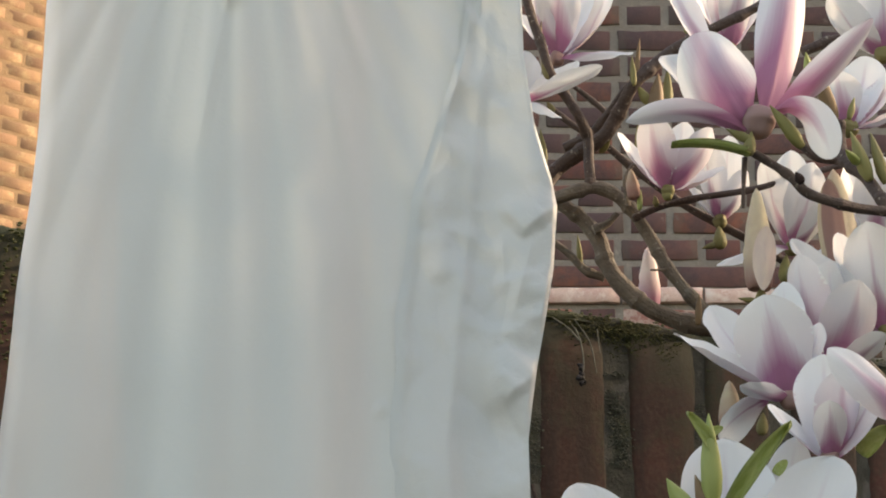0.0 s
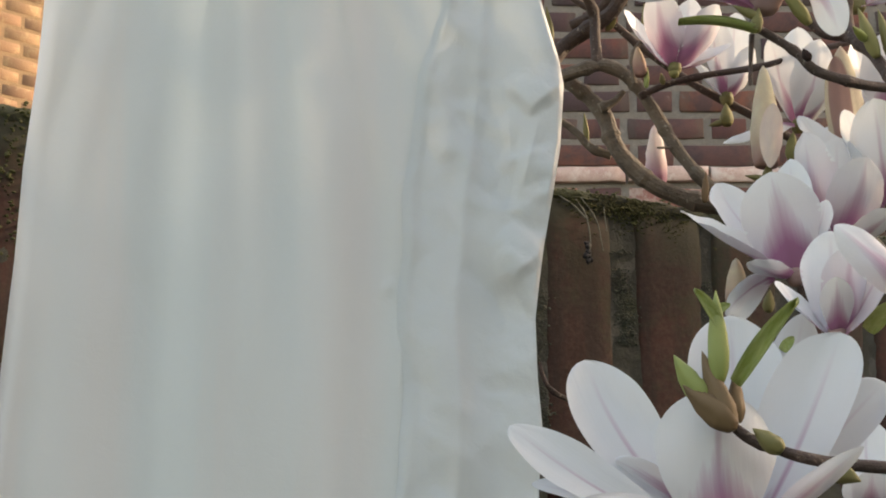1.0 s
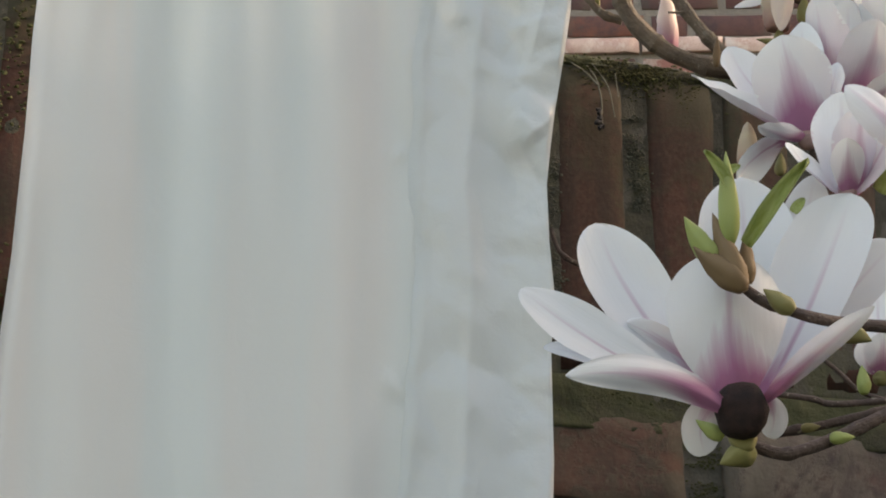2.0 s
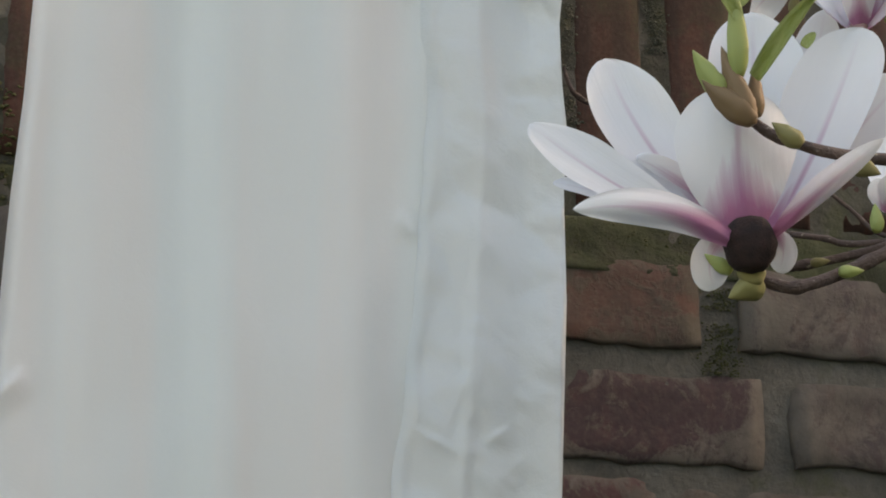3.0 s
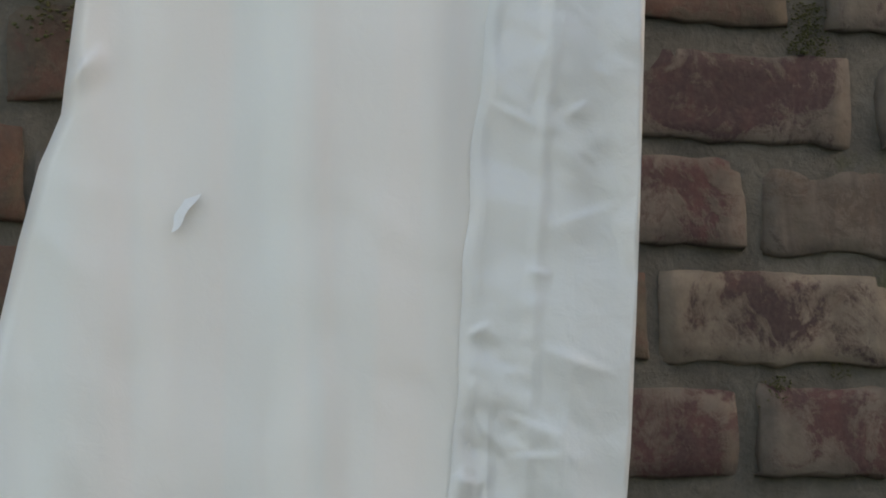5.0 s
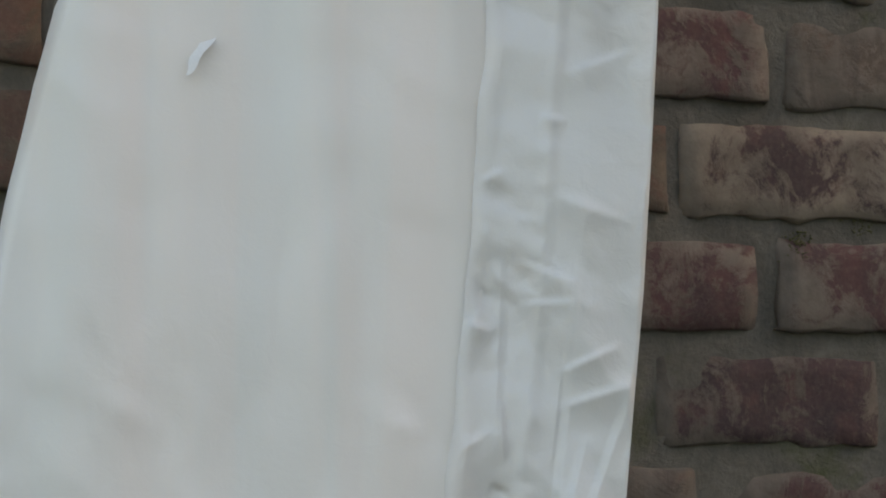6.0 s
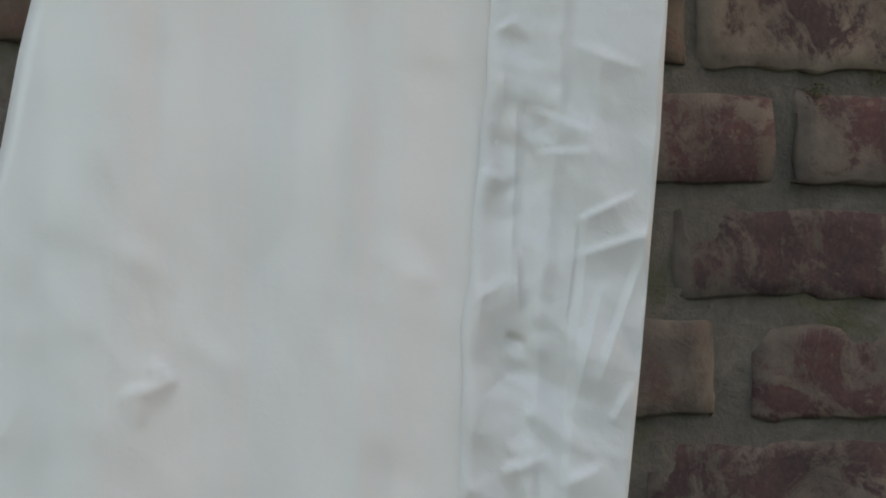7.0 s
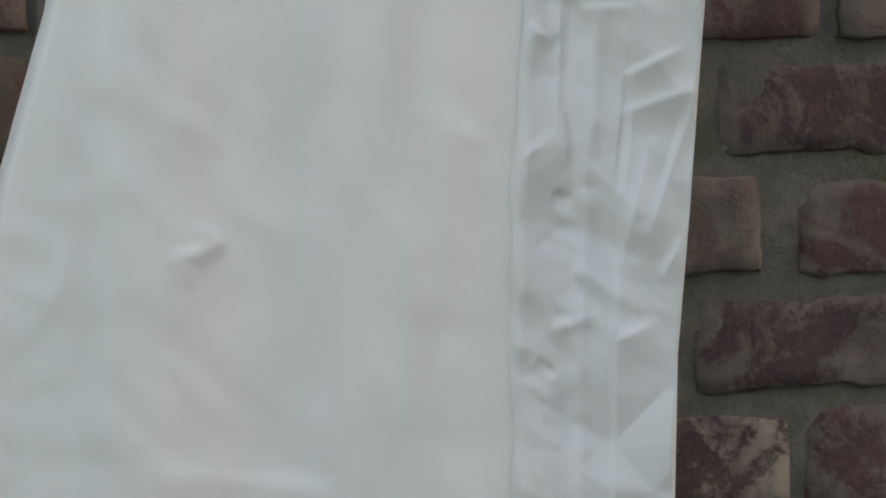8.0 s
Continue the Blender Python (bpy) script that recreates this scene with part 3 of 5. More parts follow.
crease(HEM_CREASES, (-0.0290, 1.2015), (0.0002, 1.1902), 0.004, 0.0030)
crease(HEM_CREASES, (-0.0267, 1.1783), (0.0001, 1.1792), 0.004, 0.0022)
crease(HEM_CREASES, (0.0002, 1.1938), (-0.0113, 1.0915), 0.007, 0.0036)
crease(HEM_CREASES, (-0.0388, 1.2017), (-0.0418, 1.1064), 0.006, 0.0030)
crease(HEM_CREASES, (-0.0664, 1.0943), (-0.0454, 1.1088), 0.007, 0.0036)
crease(HEM_CREASES, (0.0092, 1.0621), (0.0290, 1.1205), 0.006, 0.0034)
crease(HEM_CREASES, (-0.0055, 1.0476), (0.0070, 1.1011), 0.006, 0.0032)
crease(HEM_CREASES, (-0.0432, 1.0795), (-0.0346, 1.0758), 0.004, -0.0044)
crease(HEM_CREASES, (-0.0448, 1.0062), (-0.0228, 1.0135), 0.006, 0.0032)
crease(HEM_CREASES, (-0.0131, 0.9988), (0.0088, 1.0086), 0.008, 0.0036)
crease(HEM_CREASES, (0.0145, 1.0341), (0.0237, 1.0523), 0.006, 0.0028)
crease(HEM_CREASES, (-0.0529, 0.9891), (-0.0450, 0.9824), 0.004, -0.0036)
crease(HEM_CREASES, (-0.0651, 0.9916), (-0.0681, 1.0099), 0.005, 0.0030)
crease(HEM_CREASES, (-0.0383, 1.1228), (-0.0370, 1.0953), 0.004, 0.0030)
crease(HEM_CREASES, (-0.0072, 1.2367), (0.0296, 1.2228), 0.007, 0.0030)
crease(HEM_CREASES, (-0.0165, 1.2800), (-0.0042, 1.2784), 0.004, 0.0028)
crease(HEM_CREASES, (-0.0519, 1.2445), (-0.0380, 1.2507), 0.005, 0.0036)
SHEET_CREASES = []
crease(SHEET_CREASES, (-0.2732, 1.3885), (-0.2537, 1.4064), 0.006, 0.0052)
crease(SHEET_CREASES, (-0.2535, 1.0464), (-0.2306, 1.0523), 0.005, 0.0044)
crease(SHEET_CREASES, (-0.2385, 1.0635), (-0.2243, 1.0541), 0.004, 0.0036)
crease(SHEET_CREASES, (-0.2457, 1.0426), (-0.2412, 1.0317), 0.004, 0.0026)
crease(SHEET_CREASES, (-0.1298, 1.8778), (-0.1319, 1.8936), 0.006, 0.0055)
crease(SHEET_CREASES, (-0.1314, 1.8748), (-0.1455, 1.7863), 0.008, 0.0022)
crease(SHEET_CREASES, (-0.0401, 1.6250), (-0.0320, 1.6284), 0.003, 0.0024)
crease(SHEET_CREASES, (-0.0294, 1.6927), (-0.0182, 1.6875), 0.004, 0.0022)
crease(SHEET_CREASES, (-0.0251, 1.6189), (-0.0281, 1.5670), 0.006, 0.0022)
crease(SHEET_CREASES, (-0.0421, 1.4966), (-0.0352, 1.4842), 0.004, 0.0026)
crease(SHEET_CREASES, (-0.1026, 1.1169), (-0.0795, 1.1084), 0.005, 0.0016)
crease(SHEET_CREASES, (-0.2739, 0.9484), (-0.2699, 0.9421), 0.002, 0.0020)
crease(SHEET_CREASES, (-0.2569, 0.9281), (-0.1634, 0.9185), 0.010, 0.0022)
crease(SHEET_CREASES, (-0.3118, 1.0402), (-0.3314, 1.0031), 0.009, 0.0014)


def creases(x, z, lines):
    """Tent-shaped ridges along short lines."""
    y = 0.0
    for (x0, z0), (x1, z1), w, k in lines:
        if abs(z - (z0 + z1) / 2) > abs(z1 - z0) / 2 + 0.02 or abs(x - (x0 + x1) / 2) > abs(x1 - x0) / 2 + 0.02:
            continue
        dx, dz = x1 - x0, z1 - z0
        ln = math.hypot(dx, dz)
        a = ((x - x0) * dx + (z - z0) * dz) / ln
        d = ((x - x0) * dz - (z - z0) * dx) / ln
        if not -0.15 * ln < a < 1.15 * ln:
            continue
        run = math.sin(math.pi * (a + 0.15 * ln) / (1.3 * ln)) ** 0.8
        side = max(0.0, 1 - d / (2.6 * w)) if d > 0 else max(0.0, 1 + d / (0.8 * w))
        y -= 0.78 * k * run * side * (0.55 + 0.45 * side)
    return y


def cloth_hem(u, v):
    z = 0.62 + 1.5 * v
    lo, hi = lerp_table(SEAM, z), lerp_table(RIGHT_EDGE, z)
    lo += 0.0025 * noise.noise(Vector((0, 3, z * 30)))
    x = lo + (hi - lo) * u
    edge = min(1.0, u / 0.10) * min(1.0, (1 - u) / 0.025)
    mid = seam_line(x - lo - 0.42 * (hi - lo), z, 0.019, 1.0)
    first = seam_line(x - lo - 0.004, z, 0.034, 9.0)
    turned = min(1.0, max(0.0, (1.24 - z) / 0.10))
    panel = -0.0032 * turned * max(0.0, 1 - abs(u - 0.64) / (0.05 if u < 0.64 else 0.36))
    return (x, CLOTH_Y - 0.0012 + folds(x, z) - (0.0016 if z < 1.5 else 0.0016 * max(0.0, 1 - (z - 1.5) / 0.2)) * edge ** 0.5 + (crumple(x, z, u) + mid + first + panel + creases(x, z, HEM_CREASES)) * edge + 0.001 * max(0, 1 - (hi - x) / 0.003) ** 2, z)



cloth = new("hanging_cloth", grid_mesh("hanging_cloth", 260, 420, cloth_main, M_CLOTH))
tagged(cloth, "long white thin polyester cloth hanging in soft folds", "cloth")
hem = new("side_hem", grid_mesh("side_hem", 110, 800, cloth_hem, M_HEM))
hem.parent = cloth
tagged(hem, "crinkled turned-over white hem")


def torn_flap(u, v):
    """A small torn tongue of cloth that stands away from the sheet and turns up to the sky."""
    x = -0.0050 + 0.0095 * u * (0.15 + 0.85 * v ** 0.6) + 0.0006 * math.sin(v * 9)
    return (x + 0.006 * v - 0.0014 * math.sin(v * 3), -0.0012 - 0.0085 * (1 - v) ** 0.8, -0.010 + 0.019 * v + 0.003 * u * v)


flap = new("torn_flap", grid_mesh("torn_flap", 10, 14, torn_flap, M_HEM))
flap.parent = cloth
TEAR = (-0.2066, 1.5500, 1.3135)
flap.location = (TEAR[0], CLOTH_Y + folds(TEAR[0], TEAR[2]) - 0.001, TEAR[2])
tagged(flap, "small torn white tongue of cloth")

# ---- magnolia ----
tree = new("magnolia_tree")
tree.location = (0.62, 1.75, 0)
tagged(tree, "magnolia tree in bloom with pink and white flowers", "tree")
TREE_INV = Matrix.Translation((-0.62, -1.75, 0))


def on_tree(ob):
    """Parents ob, which stands in world coordinates, under the tree."""
    ob.parent = tree
    ob.matrix_parent_inverse = TREE_INV
    return ob


def spline(pts, per=8):
    pts = [Vector(p) for p in pts]
    pts = [pts[0] * 2 - pts[1]] + pts + [pts[-1] * 2 - pts[-2]]
    out = []
    for i in range(1, len(pts) - 2):
        a, b, c, d = pts[i - 1:i + 3]
        for k in range(per):
            t = k / per
            out.append(0.5 * (2 * b + (c - a) * t + (2 * a - 5 * b + 4 * c - d) * t * t + (3 * b - a - 3 * c + d) * t ** 3))
    return out + [pts[-2]]


def branch(name, pts, r0, r1, mat, label="", knots=0.16, sides=14):
    """A tapered branch with swollen nodes along a smooth line."""
    line = spline(pts)
    bm = bmesh.new()
    rings = []
    up = Vector((0.1, -1, 0.2))
    seed = sum(pts[0]) * 17
    run = 0.0
    for i, p in enumerate(line):
        d = (line[min(i + 1, len(line) - 1)] - line[max(i - 1, 0)]).normalized()
        if i:
            run += (p - line[i - 1]).length
        a = d.cross(up).normalized()
        b = a.cross(d)
        r = r0 + (r1 - r0) * i / (len(line) - 1)
        node = max(0.0, math.cos(run * 170 + seed)) ** 10
        r *= 1 + knots * 1.4 * node + knots * noise.noise(Vector((run * 60, seed, 0)))
        rings.append([bm.verts.new(p + (a * math.cos(w) + b * math.sin(w)) * r * (1 + 0.10 * noise.noise(Vector((run * 90, w * 1.4, seed))))) for w in [k * math.tau / sides for k in range(sides)]])
    for q, s in zip(rings, rings[1:]):
        for k in range(sides):
            bm.faces.new((q[k], q[(k + 1) % sides], s[(k + 1) % sides], s[k]))
    bm.faces.new(rings[0][::-1])
    bm.faces.new(rings[-1])
    bmesh.ops.recalc_face_normals(bm, faces=bm.faces)
    ob = new(name, mesh_of(name, bm, mat))
    if label:
        tagged(ob, label)
    return on_tree(ob)


PETALS = {}


def lay_uv(me, flat):
    """Puts the petal's own length and breadth into its UV map."""
    uv = me.uv_layers.new(name="petal")
    for lp in me.loops:
        uv.data[lp.index].uv = flat[lp.vertex_index][:2]


def petal_mesh(bend, cup, curl, broad, seed, pale):
    """A petal of length 1 along x and width 1 across y, hollow towards +z; the two faces have their own looks."""
    key = (bend, cup, curl, broad, seed, pale)
    if key in PETALS:
        return PETALS[key]
    nu, nv = 22, 12
    verts, faces, slots = [], [], []
    top = max((k / 50) ** broad * (1 - (k / 50) ** 2.1) ** 0.66 for k in range(51))

    def shape(x):
        return 0.5 * (max(x, 0.0) ** broad * max(0.0, 1 - x ** 2.1) ** 0.66) / top

    for side in (0, 1):
        for i in range(nu + 1):
            x = 1 - (1 - i / nu) ** 1.25
            w = max(shape(x), 0.055 if x < 0.5 else 0.008)
            for j in range(nv + 1):
                s = j / nv * 2 - 1
                y = s * w * (1 + 0.05 * noise.noise(Vector((x * 4, s * 2, seed * 5.1))))
                z = -bend * math.sin(math.pi * x ** 0.85) + cup * (y * 2) ** 2 * (0.35 + 0.65 * (1 - x)) - curl * max(0.0, x - 0.62) ** 2 * 4
                z += 0.035 * noise.noise(Vector((x * 3.1, y * 4.0, seed * 2.3))) + 0.025 * abs(s) ** 3 * noise.noise(Vector((x * 7, s * 2, seed * 1.7)))
                z -= 0.018 * math.exp(-(y / 0.05) ** 2) * (1 - x)
                thick = 0.010 * (1 - 0.6 * abs(s)) if 0 < j < nv and i < nu else 0.0
                verts.append((x, y, z + (thick if side else 0)))
    n = (nu + 1) * (nv + 1)
    for side in (0, 1):
        for i in range(nu):
            for j in range(nv):
                a = side * n + i * (nv + 1) + j
                q = (a, a + nv + 1, a + nv + 2, a + 1)
                faces.append(q if side else q[::-1])
                slots.append(side)
    me = bpy.data.meshes.new("petal")
    me.from_pydata(verts, [], faces)
    me.materials.append(M_PETAL_OUT_W if pale else M_PETAL_OUT)
    me.materials.append(M_PETAL_IN)
    me.polygons.foreach_set("material_index", slots)
    lay_uv(me, verts)
    me.shade_smooth()
    PETALS[key] = me
    return me


def bud_body(base, tip, width, seed, ridges=3, fat=0.75, round_top=False):
    """A pointed bud of overlapping scales from base to tip."""
    base, tip = Vector(base), Vector(tip)
    axis = tip - base
    ln = axis.length
    bm = bmesh.new()
    rows, sides = 18, 24
    rings = []
    for i in range(rows + 1):
        x = i / rows
        prof = (math.sin(math.pi * min(1, x * 0.94 + 0.06) ** fat)) ** (0.8 if fat > 0.7 else 0.5) * (1 - 0.2 * x)
        if round_top:
            prof = max(0.0, 1 - (2 * x - 1) ** 2) ** 0.4
        ring = []
        for k in range(sides):
            w = k * math.tau / sides + x * 1.1
            wrap = ((w * 0.48 + x * 0.5 + seed) % 1.0) * 0.16 - 0.08
            r = 0.5 * width * max(prof, 0.03) * (1 + 0.10 * abs(math.sin(w * ridges / 2 + seed)) ** 0.5 - 0.05 + 0.11 * noise.noise(Vector((x * 5, w, seed))) + (wrap if not round_top else 0.10 * math.sin(w * 3 + seed)))
            ring.append(bm.verts.new((r * math.cos(w), r * math.sin(w), x * ln)))
        rings.append(ring)
    for q, s in zip(rings, rings[1:]):
        for k in range(sides):
            bm.faces.new((q[k], q[(k + 1) % sides], s[(k + 1) % sides], s[k]))
    bm.faces.new(rings[0][::-1])
    bm.faces.new(rings[-1])
    return bm, Matrix.Translation(base) @ axis.to_track_quat("Z", "Y").to_matrix().to_4x4()


def bud(name, base, tip, width, mat, label="", seed=None, fat=0.75):
    bm, m = bud_body(base, tip, width, seed if seed is not None else sum(base) * 31, fat=fat)
    ob = new(name, mesh_of(name, bm, mat))
    ob.matrix_basis = m
    on_tree(ob)
    if label:
        tagged(ob, label)
    return ob


def flower(base, cap_size, cap_mat, petals, axis=(0, -0.1, 1), pale=False, label=""):
    """A magnolia flower: a calyx and its petals, each (tip, width, bend, curl[, root])."""
    base, axis = Vector(base), Vector(axis).normalized()
    bm, m = bud_body(base - axis * cap_size * 0.55, base + axis * cap_size * 0.6, cap_size, base.x * 31, round_top=True)
    heart = new("flower", mesh_of("flower", bm, cap_mat))
    heart.matrix_basis = m
    heart.parent = tree
    heart.matrix_parent_inverse = TREE_INV
    inv = m.inverted()
    if label:
        tagged(heart, label)
    for i, p in enumerate(petals):
        tip, width, bend, curl = Vector(p[0]), p[1], p[2], p[3]
        root = Vector(p[4]) if len(p) > 4 else base
        x = tip - root
        ln = x.length
        x.normalize()
        mid = (root + tip) / 2 - base
        inward = axis * mid.dot(axis) - mid
        z = inward - x * inward.dot(x)
        if z.length < 1e-4:
            z = Vector((0, -1, 0.2))
        z.normalize()
        view = Vector((0, -1, 0)) if z.y < 0 else Vector((0, 1, 0))
        z = (z + view * 0.65)
        z = (z - x * z.dot(x)).normalized()
        y = z.cross(x)
        ob = new("petal", petal_mesh(bend, 0.17, curl, 0.70 if width / ln > 0.42 else 0.60, (i * 7 + int(abs(base.x) * 90)) % 5, pale))
        turn = Matrix((x, y, z)).transposed().to_4x4()
        ob.matrix_basis = Matrix.Translation(root) @ turn @ Matrix.Diagonal((ln, width * (1.12 if cap_mat is M_SCALE_DARK else 0.95), ln * 0.8, 1))
        ob.parent = heart
        ob.matrix_parent_inverse = inv
    return heart


def curved_petal(heart, root, bow, tip, width, facing, cup=0.2, blunt=0.5, broad=0.8, roll=0.0, looks=None, seed=1):
    """A petal under a flower, along a curve from root by way of bow to tip, its inner face towards facing."""
    root, bow, tip, face = Vector(root), Vector(bow), Vector(tip), Vector(facing)
    inv = heart.matrix_basis.inverted()
    nu, nv = 26, 14
    top = max((k / 60) ** broad * (1 - (k / 60) ** 2.6) ** blunt for k in range(61))
    verts, flat, faces, slots = [], [], [], []
    for side in (0, 1):
        for i in range(nu + 1):
            x = 1 - (1 - i / nu) ** 1.35
            p = root * (1 - x) ** 2 + bow * 2 * x * (1 - x) + tip * x * x
            d = ((bow - root) * (1 - x) + (tip - bow) * x).normalized()
            n = (face - d * face.dot(d)).normalized()
            b = n.cross(d)
            w = 0.5 * max(x ** broad * max(0.0, 1 - x ** 2.6) ** blunt / top, 0.16 * (1 - x) if x < 0.5 else 0.006)
            for j in range(nv + 1):
                q = j / nv * 2 - 1
                y = q * w * (1 + 0.06 * noise.noise(Vector((x * 3.4, q * 1.6, seed * 5.1))))
                z = cup * (2 * y) ** 2 - roll * max(0.0, abs(q) - 0.72) ** 2 * 5 * w
                z += 0.05 * noise.noise(Vector((x * 2.6, y * 3.0, seed * 2.3))) + 0.05 * abs(q) ** 3 * noise.noise(Vector((x * 5, q * 2, seed * 1.7)))
                z -= 0.03 * math.exp(-(y / 0.05) ** 2) * (1 - x)
                z += 0.003 * math.sin(y * 47 + seed + 2 * x) * (1 - x) * x * 2
                thick = 0.0009 * (1 - 0.6 * abs(q)) if 0 < j < nv and i < nu else 0.0
                verts.append(inv @ (p + b * (y * width) + n * (z * width + (thick if side else 0.0))))
                flat.append((x, y))
    m = (nu + 1) * (nv + 1)
    for side in (0, 1):
        for i in range(nu):
            for j in range(nv):
                a = side * m + i * (nv + 1) + j
                quad = (a, a + nv + 1, a + nv + 2, a + 1)
                faces.append(quad if side else quad[::-1])
                slots.append(side)
    me = bpy.data.meshes.new("petal")
    me.from_pydata(verts, [], faces)
    for mat in looks or (M_PETAL_NEAR, M_PETAL_VEIN):
        me.materials.append(mat)
    me.polygons.foreach_set("material_index", slots)
    lay_uv(me, flat)
    me.shade_smooth()
    ob = new("petal", me)
    ob.parent = heart
    return ob


def leaf(base, tip, width, mat=None, bend=0.12, facing=(0, -1, 0.5)):
    ob = new("leaf", grid_mesh("leaf", 12, 6, lambda u, v: (u, (v - 0.5) * 2 * (0.5 * math.sin(math.pi * min(1, u * 0.85 + 0.15)) ** 0.5 * (1 - 0.2 * u)), bend * math.sin(math.pi * u) + 0.35 * (v - 0.5) ** 2 * 2), mat or M_LEAF))
    base, tip = Vector(base), Vector(tip)
    x = (tip - base)
    ln = x.length
    x.normalize()
    z = Vector(facing)
    z = (z - x * z.dot(x)).normalized()
    ob.matrix_basis = Matrix.Translation(base) @ Matrix((x, z.cross(x), z)).transposed().to_4x4() @ Matrix.Diagonal((ln, width, ln * 0.6, 1))
    s = ob.modifiers.new("thickness", "SOLIDIFY")
    s.thickness = 0.02
    ob.parent = tree
    ob.matrix_parent_inverse = TREE_INV
    return ob


# limbs
branch("limb", [(0.2620, 1.7400, 1.7156), (0.2235, 1.7500, 1.7304), (0.1880, 1.7600, 1.7422), (0.1622, 1.7600, 1.7476), (0.1364, 1.7600, 1.7581), (0.1181, 1.7600, 1.7746), (0.1079, 1.7600, 1.7905), (0.1037, 1.7600, 1.8065), (0.0926, 1.7600, 1.8213), (0.0795, 1.7600, 1.8318), (0.0630, 1.7700, 1.8486)], 0.0063, 0.0050, M_BARK_GREY, "lichen-spotted grey limb")
branch("limb", [(0.2090, 1.7300, 1.6970), (0.1787, 1.7400, 1.7405), (0.1609, 1.7400, 1.7610), (0.1466, 1.7400, 1.7806), (0.1360, 1.7400, 1.8011), (0.1245, 1.7400, 1.8202), (0.1135, 1.7400, 1.8310), (0.1012, 1.7400, 1.8361), (0.0873, 1.7400, 1.8329), (0.0716, 1.7500, 1.8307)], 0.0042, 0.0046, M_BARK_GREY, "lichen-spotted grey limb")
branch("branch", [(0.0979, 1.7400, 1.8361), (0.0966, 1.7400, 1.8530), (0.0961, 1.7400, 1.8713), (0.0898, 1.7300, 1.8834), (0.0810, 1.7300, 1.8985), (0.0713, 1.7200, 1.9096), (0.0640, 1.7200, 1.9343), (0.0578, 1.7200, 1.9550), (0.0512, 1.7200, 1.9843)], 0.0038, 0.0030, M_BARK_DARK)
branch("branch", [(0.0668, 1.7700, 1.8487), (0.0784, 1.7700, 1.8626), (0.0933, 1.7600, 1.8701), (0.1081, 1.7500, 1.8775), (0.1192, 1.7400, 1.8939), (0.1263, 1.7300, 1.9052), (0.1398, 1.7300, 1.9192), (0.1552, 1.7300, 1.9317), (0.1793, 1.7200, 1.9421), (0.2101, 1.7200, 1.9588), (0.2453, 1.7200, 1.9849)], 0.0058, 0.0030, M_BARK_DARK)
branch("branch", [(0.0829, 1.7800, 1.8808), (0.0997, 1.7700, 1.8858), (0.1109, 1.7600, 1.8962), (0.1208, 1.7500, 1.9072), (0.1263, 1.7400, 1.9104)], 0.0036, 0.0030, M_BARK_DARK)
branch("twig", [(0.0731, 1.7700, 1.9057), (0.0902, 1.7700, 1.8916), (0.1073, 1.7700, 1.8809), (0.1242, 1.7700, 1.8653), (0.1430, 1.7700, 1.8497), (0.1672, 1.7700, 1.8319), (0.2025, 1.7700, 1.8117), (0.2408, 1.7800, 1.7930), (0.2929, 1.7800, 1.7763)], 0.0022, 0.0030, M_BARK_DARK)
branch("twig", [(0.0815, 1.7800, 1.9328), (0.0969, 1.7800, 1.9201), (0.1121, 1.7800, 1.9059)], 0.0018, 0.0020, M_BARK_DARK)
branch("twig", [(0.1244, 1.7300, 1.8100), (0.1431, 1.7300, 1.8188), (0.1692, 1.7300, 1.8252), (0.2029, 1.7300, 1.8309), (0.2292, 1.7300, 1.8390), (0.2556, 1.7300, 1.8463), (0.3047, 1.7300, 1.8586)], 0.0024, 0.0018, M_BARK_DARK)
branch("branch", [(0.1748, 1.5000, 1.7648), (0.1868, 1.5000, 1.7571), (0.1988, 1.5000, 1.7481), (0.2080, 1.5000, 1.7384), (0.2239, 1.5000, 1.7323), (0.2446, 1.5100, 1.7320), (0.2786, 1.5200, 1.7332)], 0.0026, 0.0031, M_BARK_DARK)
branch("branch", [(0.2433, 1.6000, 1.8250), (0.2433, 1.6000, 1.8100), (0.2454, 1.5900, 1.7937), (0.2552, 1.5800, 1.7787), (0.2614, 1.5700, 1.7624), (0.2785, 1.5600, 1.7343)], 0.0034, 0.0040, M_BARK_DARK)
branch("twig", [(0.2149, 1.6000, 1.8163), (0.2264, 1.6000, 1.8021), (0.2401, 1.6000, 1.7992), (0.2454, 1.5900, 1.7937)], 0.0026, 0.0030, M_BARK_DARK)
branch("twig", [(0.2390, 1.7200, 1.9258), (0.2620, 1.7200, 1.9349), (0.2847, 1.7200, 1.9367), (0.3155, 1.7200, 1.9475)], 0.0034, 0.0034, M_BARK_DARK)
branch("twig", [(0.1209, 1.7200, 1.8152), (0.1190, 1.7200, 1.8323), (0.1237, 1.7200, 1.8431), (0.1289, 1.7200, 1.8471), (0.1278, 1.7200, 1.8651)], 0.0016, 0.0012, M_BARK_GREY)
branch("twig", [(0.0665, 1.7700, 1.8141), (0.0834, 1.7700, 1.8009), (0.0945, 1.7700, 1.7889), (0.1076, 1.7700, 1.7833)], 0.0022, 0.0030, M_BARK_GREY)
branch("twig", [(0.0995, 1.7500, 1.8095), (0.1089, 1.7500, 1.8143), (0.1154, 1.7500, 1.8216)], 0.0034, 0.0018, M_BARK_GREY)
branch("twig", [(0.1495, 1.7400, 1.7790), (0.1424, 1.7350, 1.7764), (0.1354, 1.7300, 1.7746)], 0.0012, 0.0007, M_BARK_GREY)
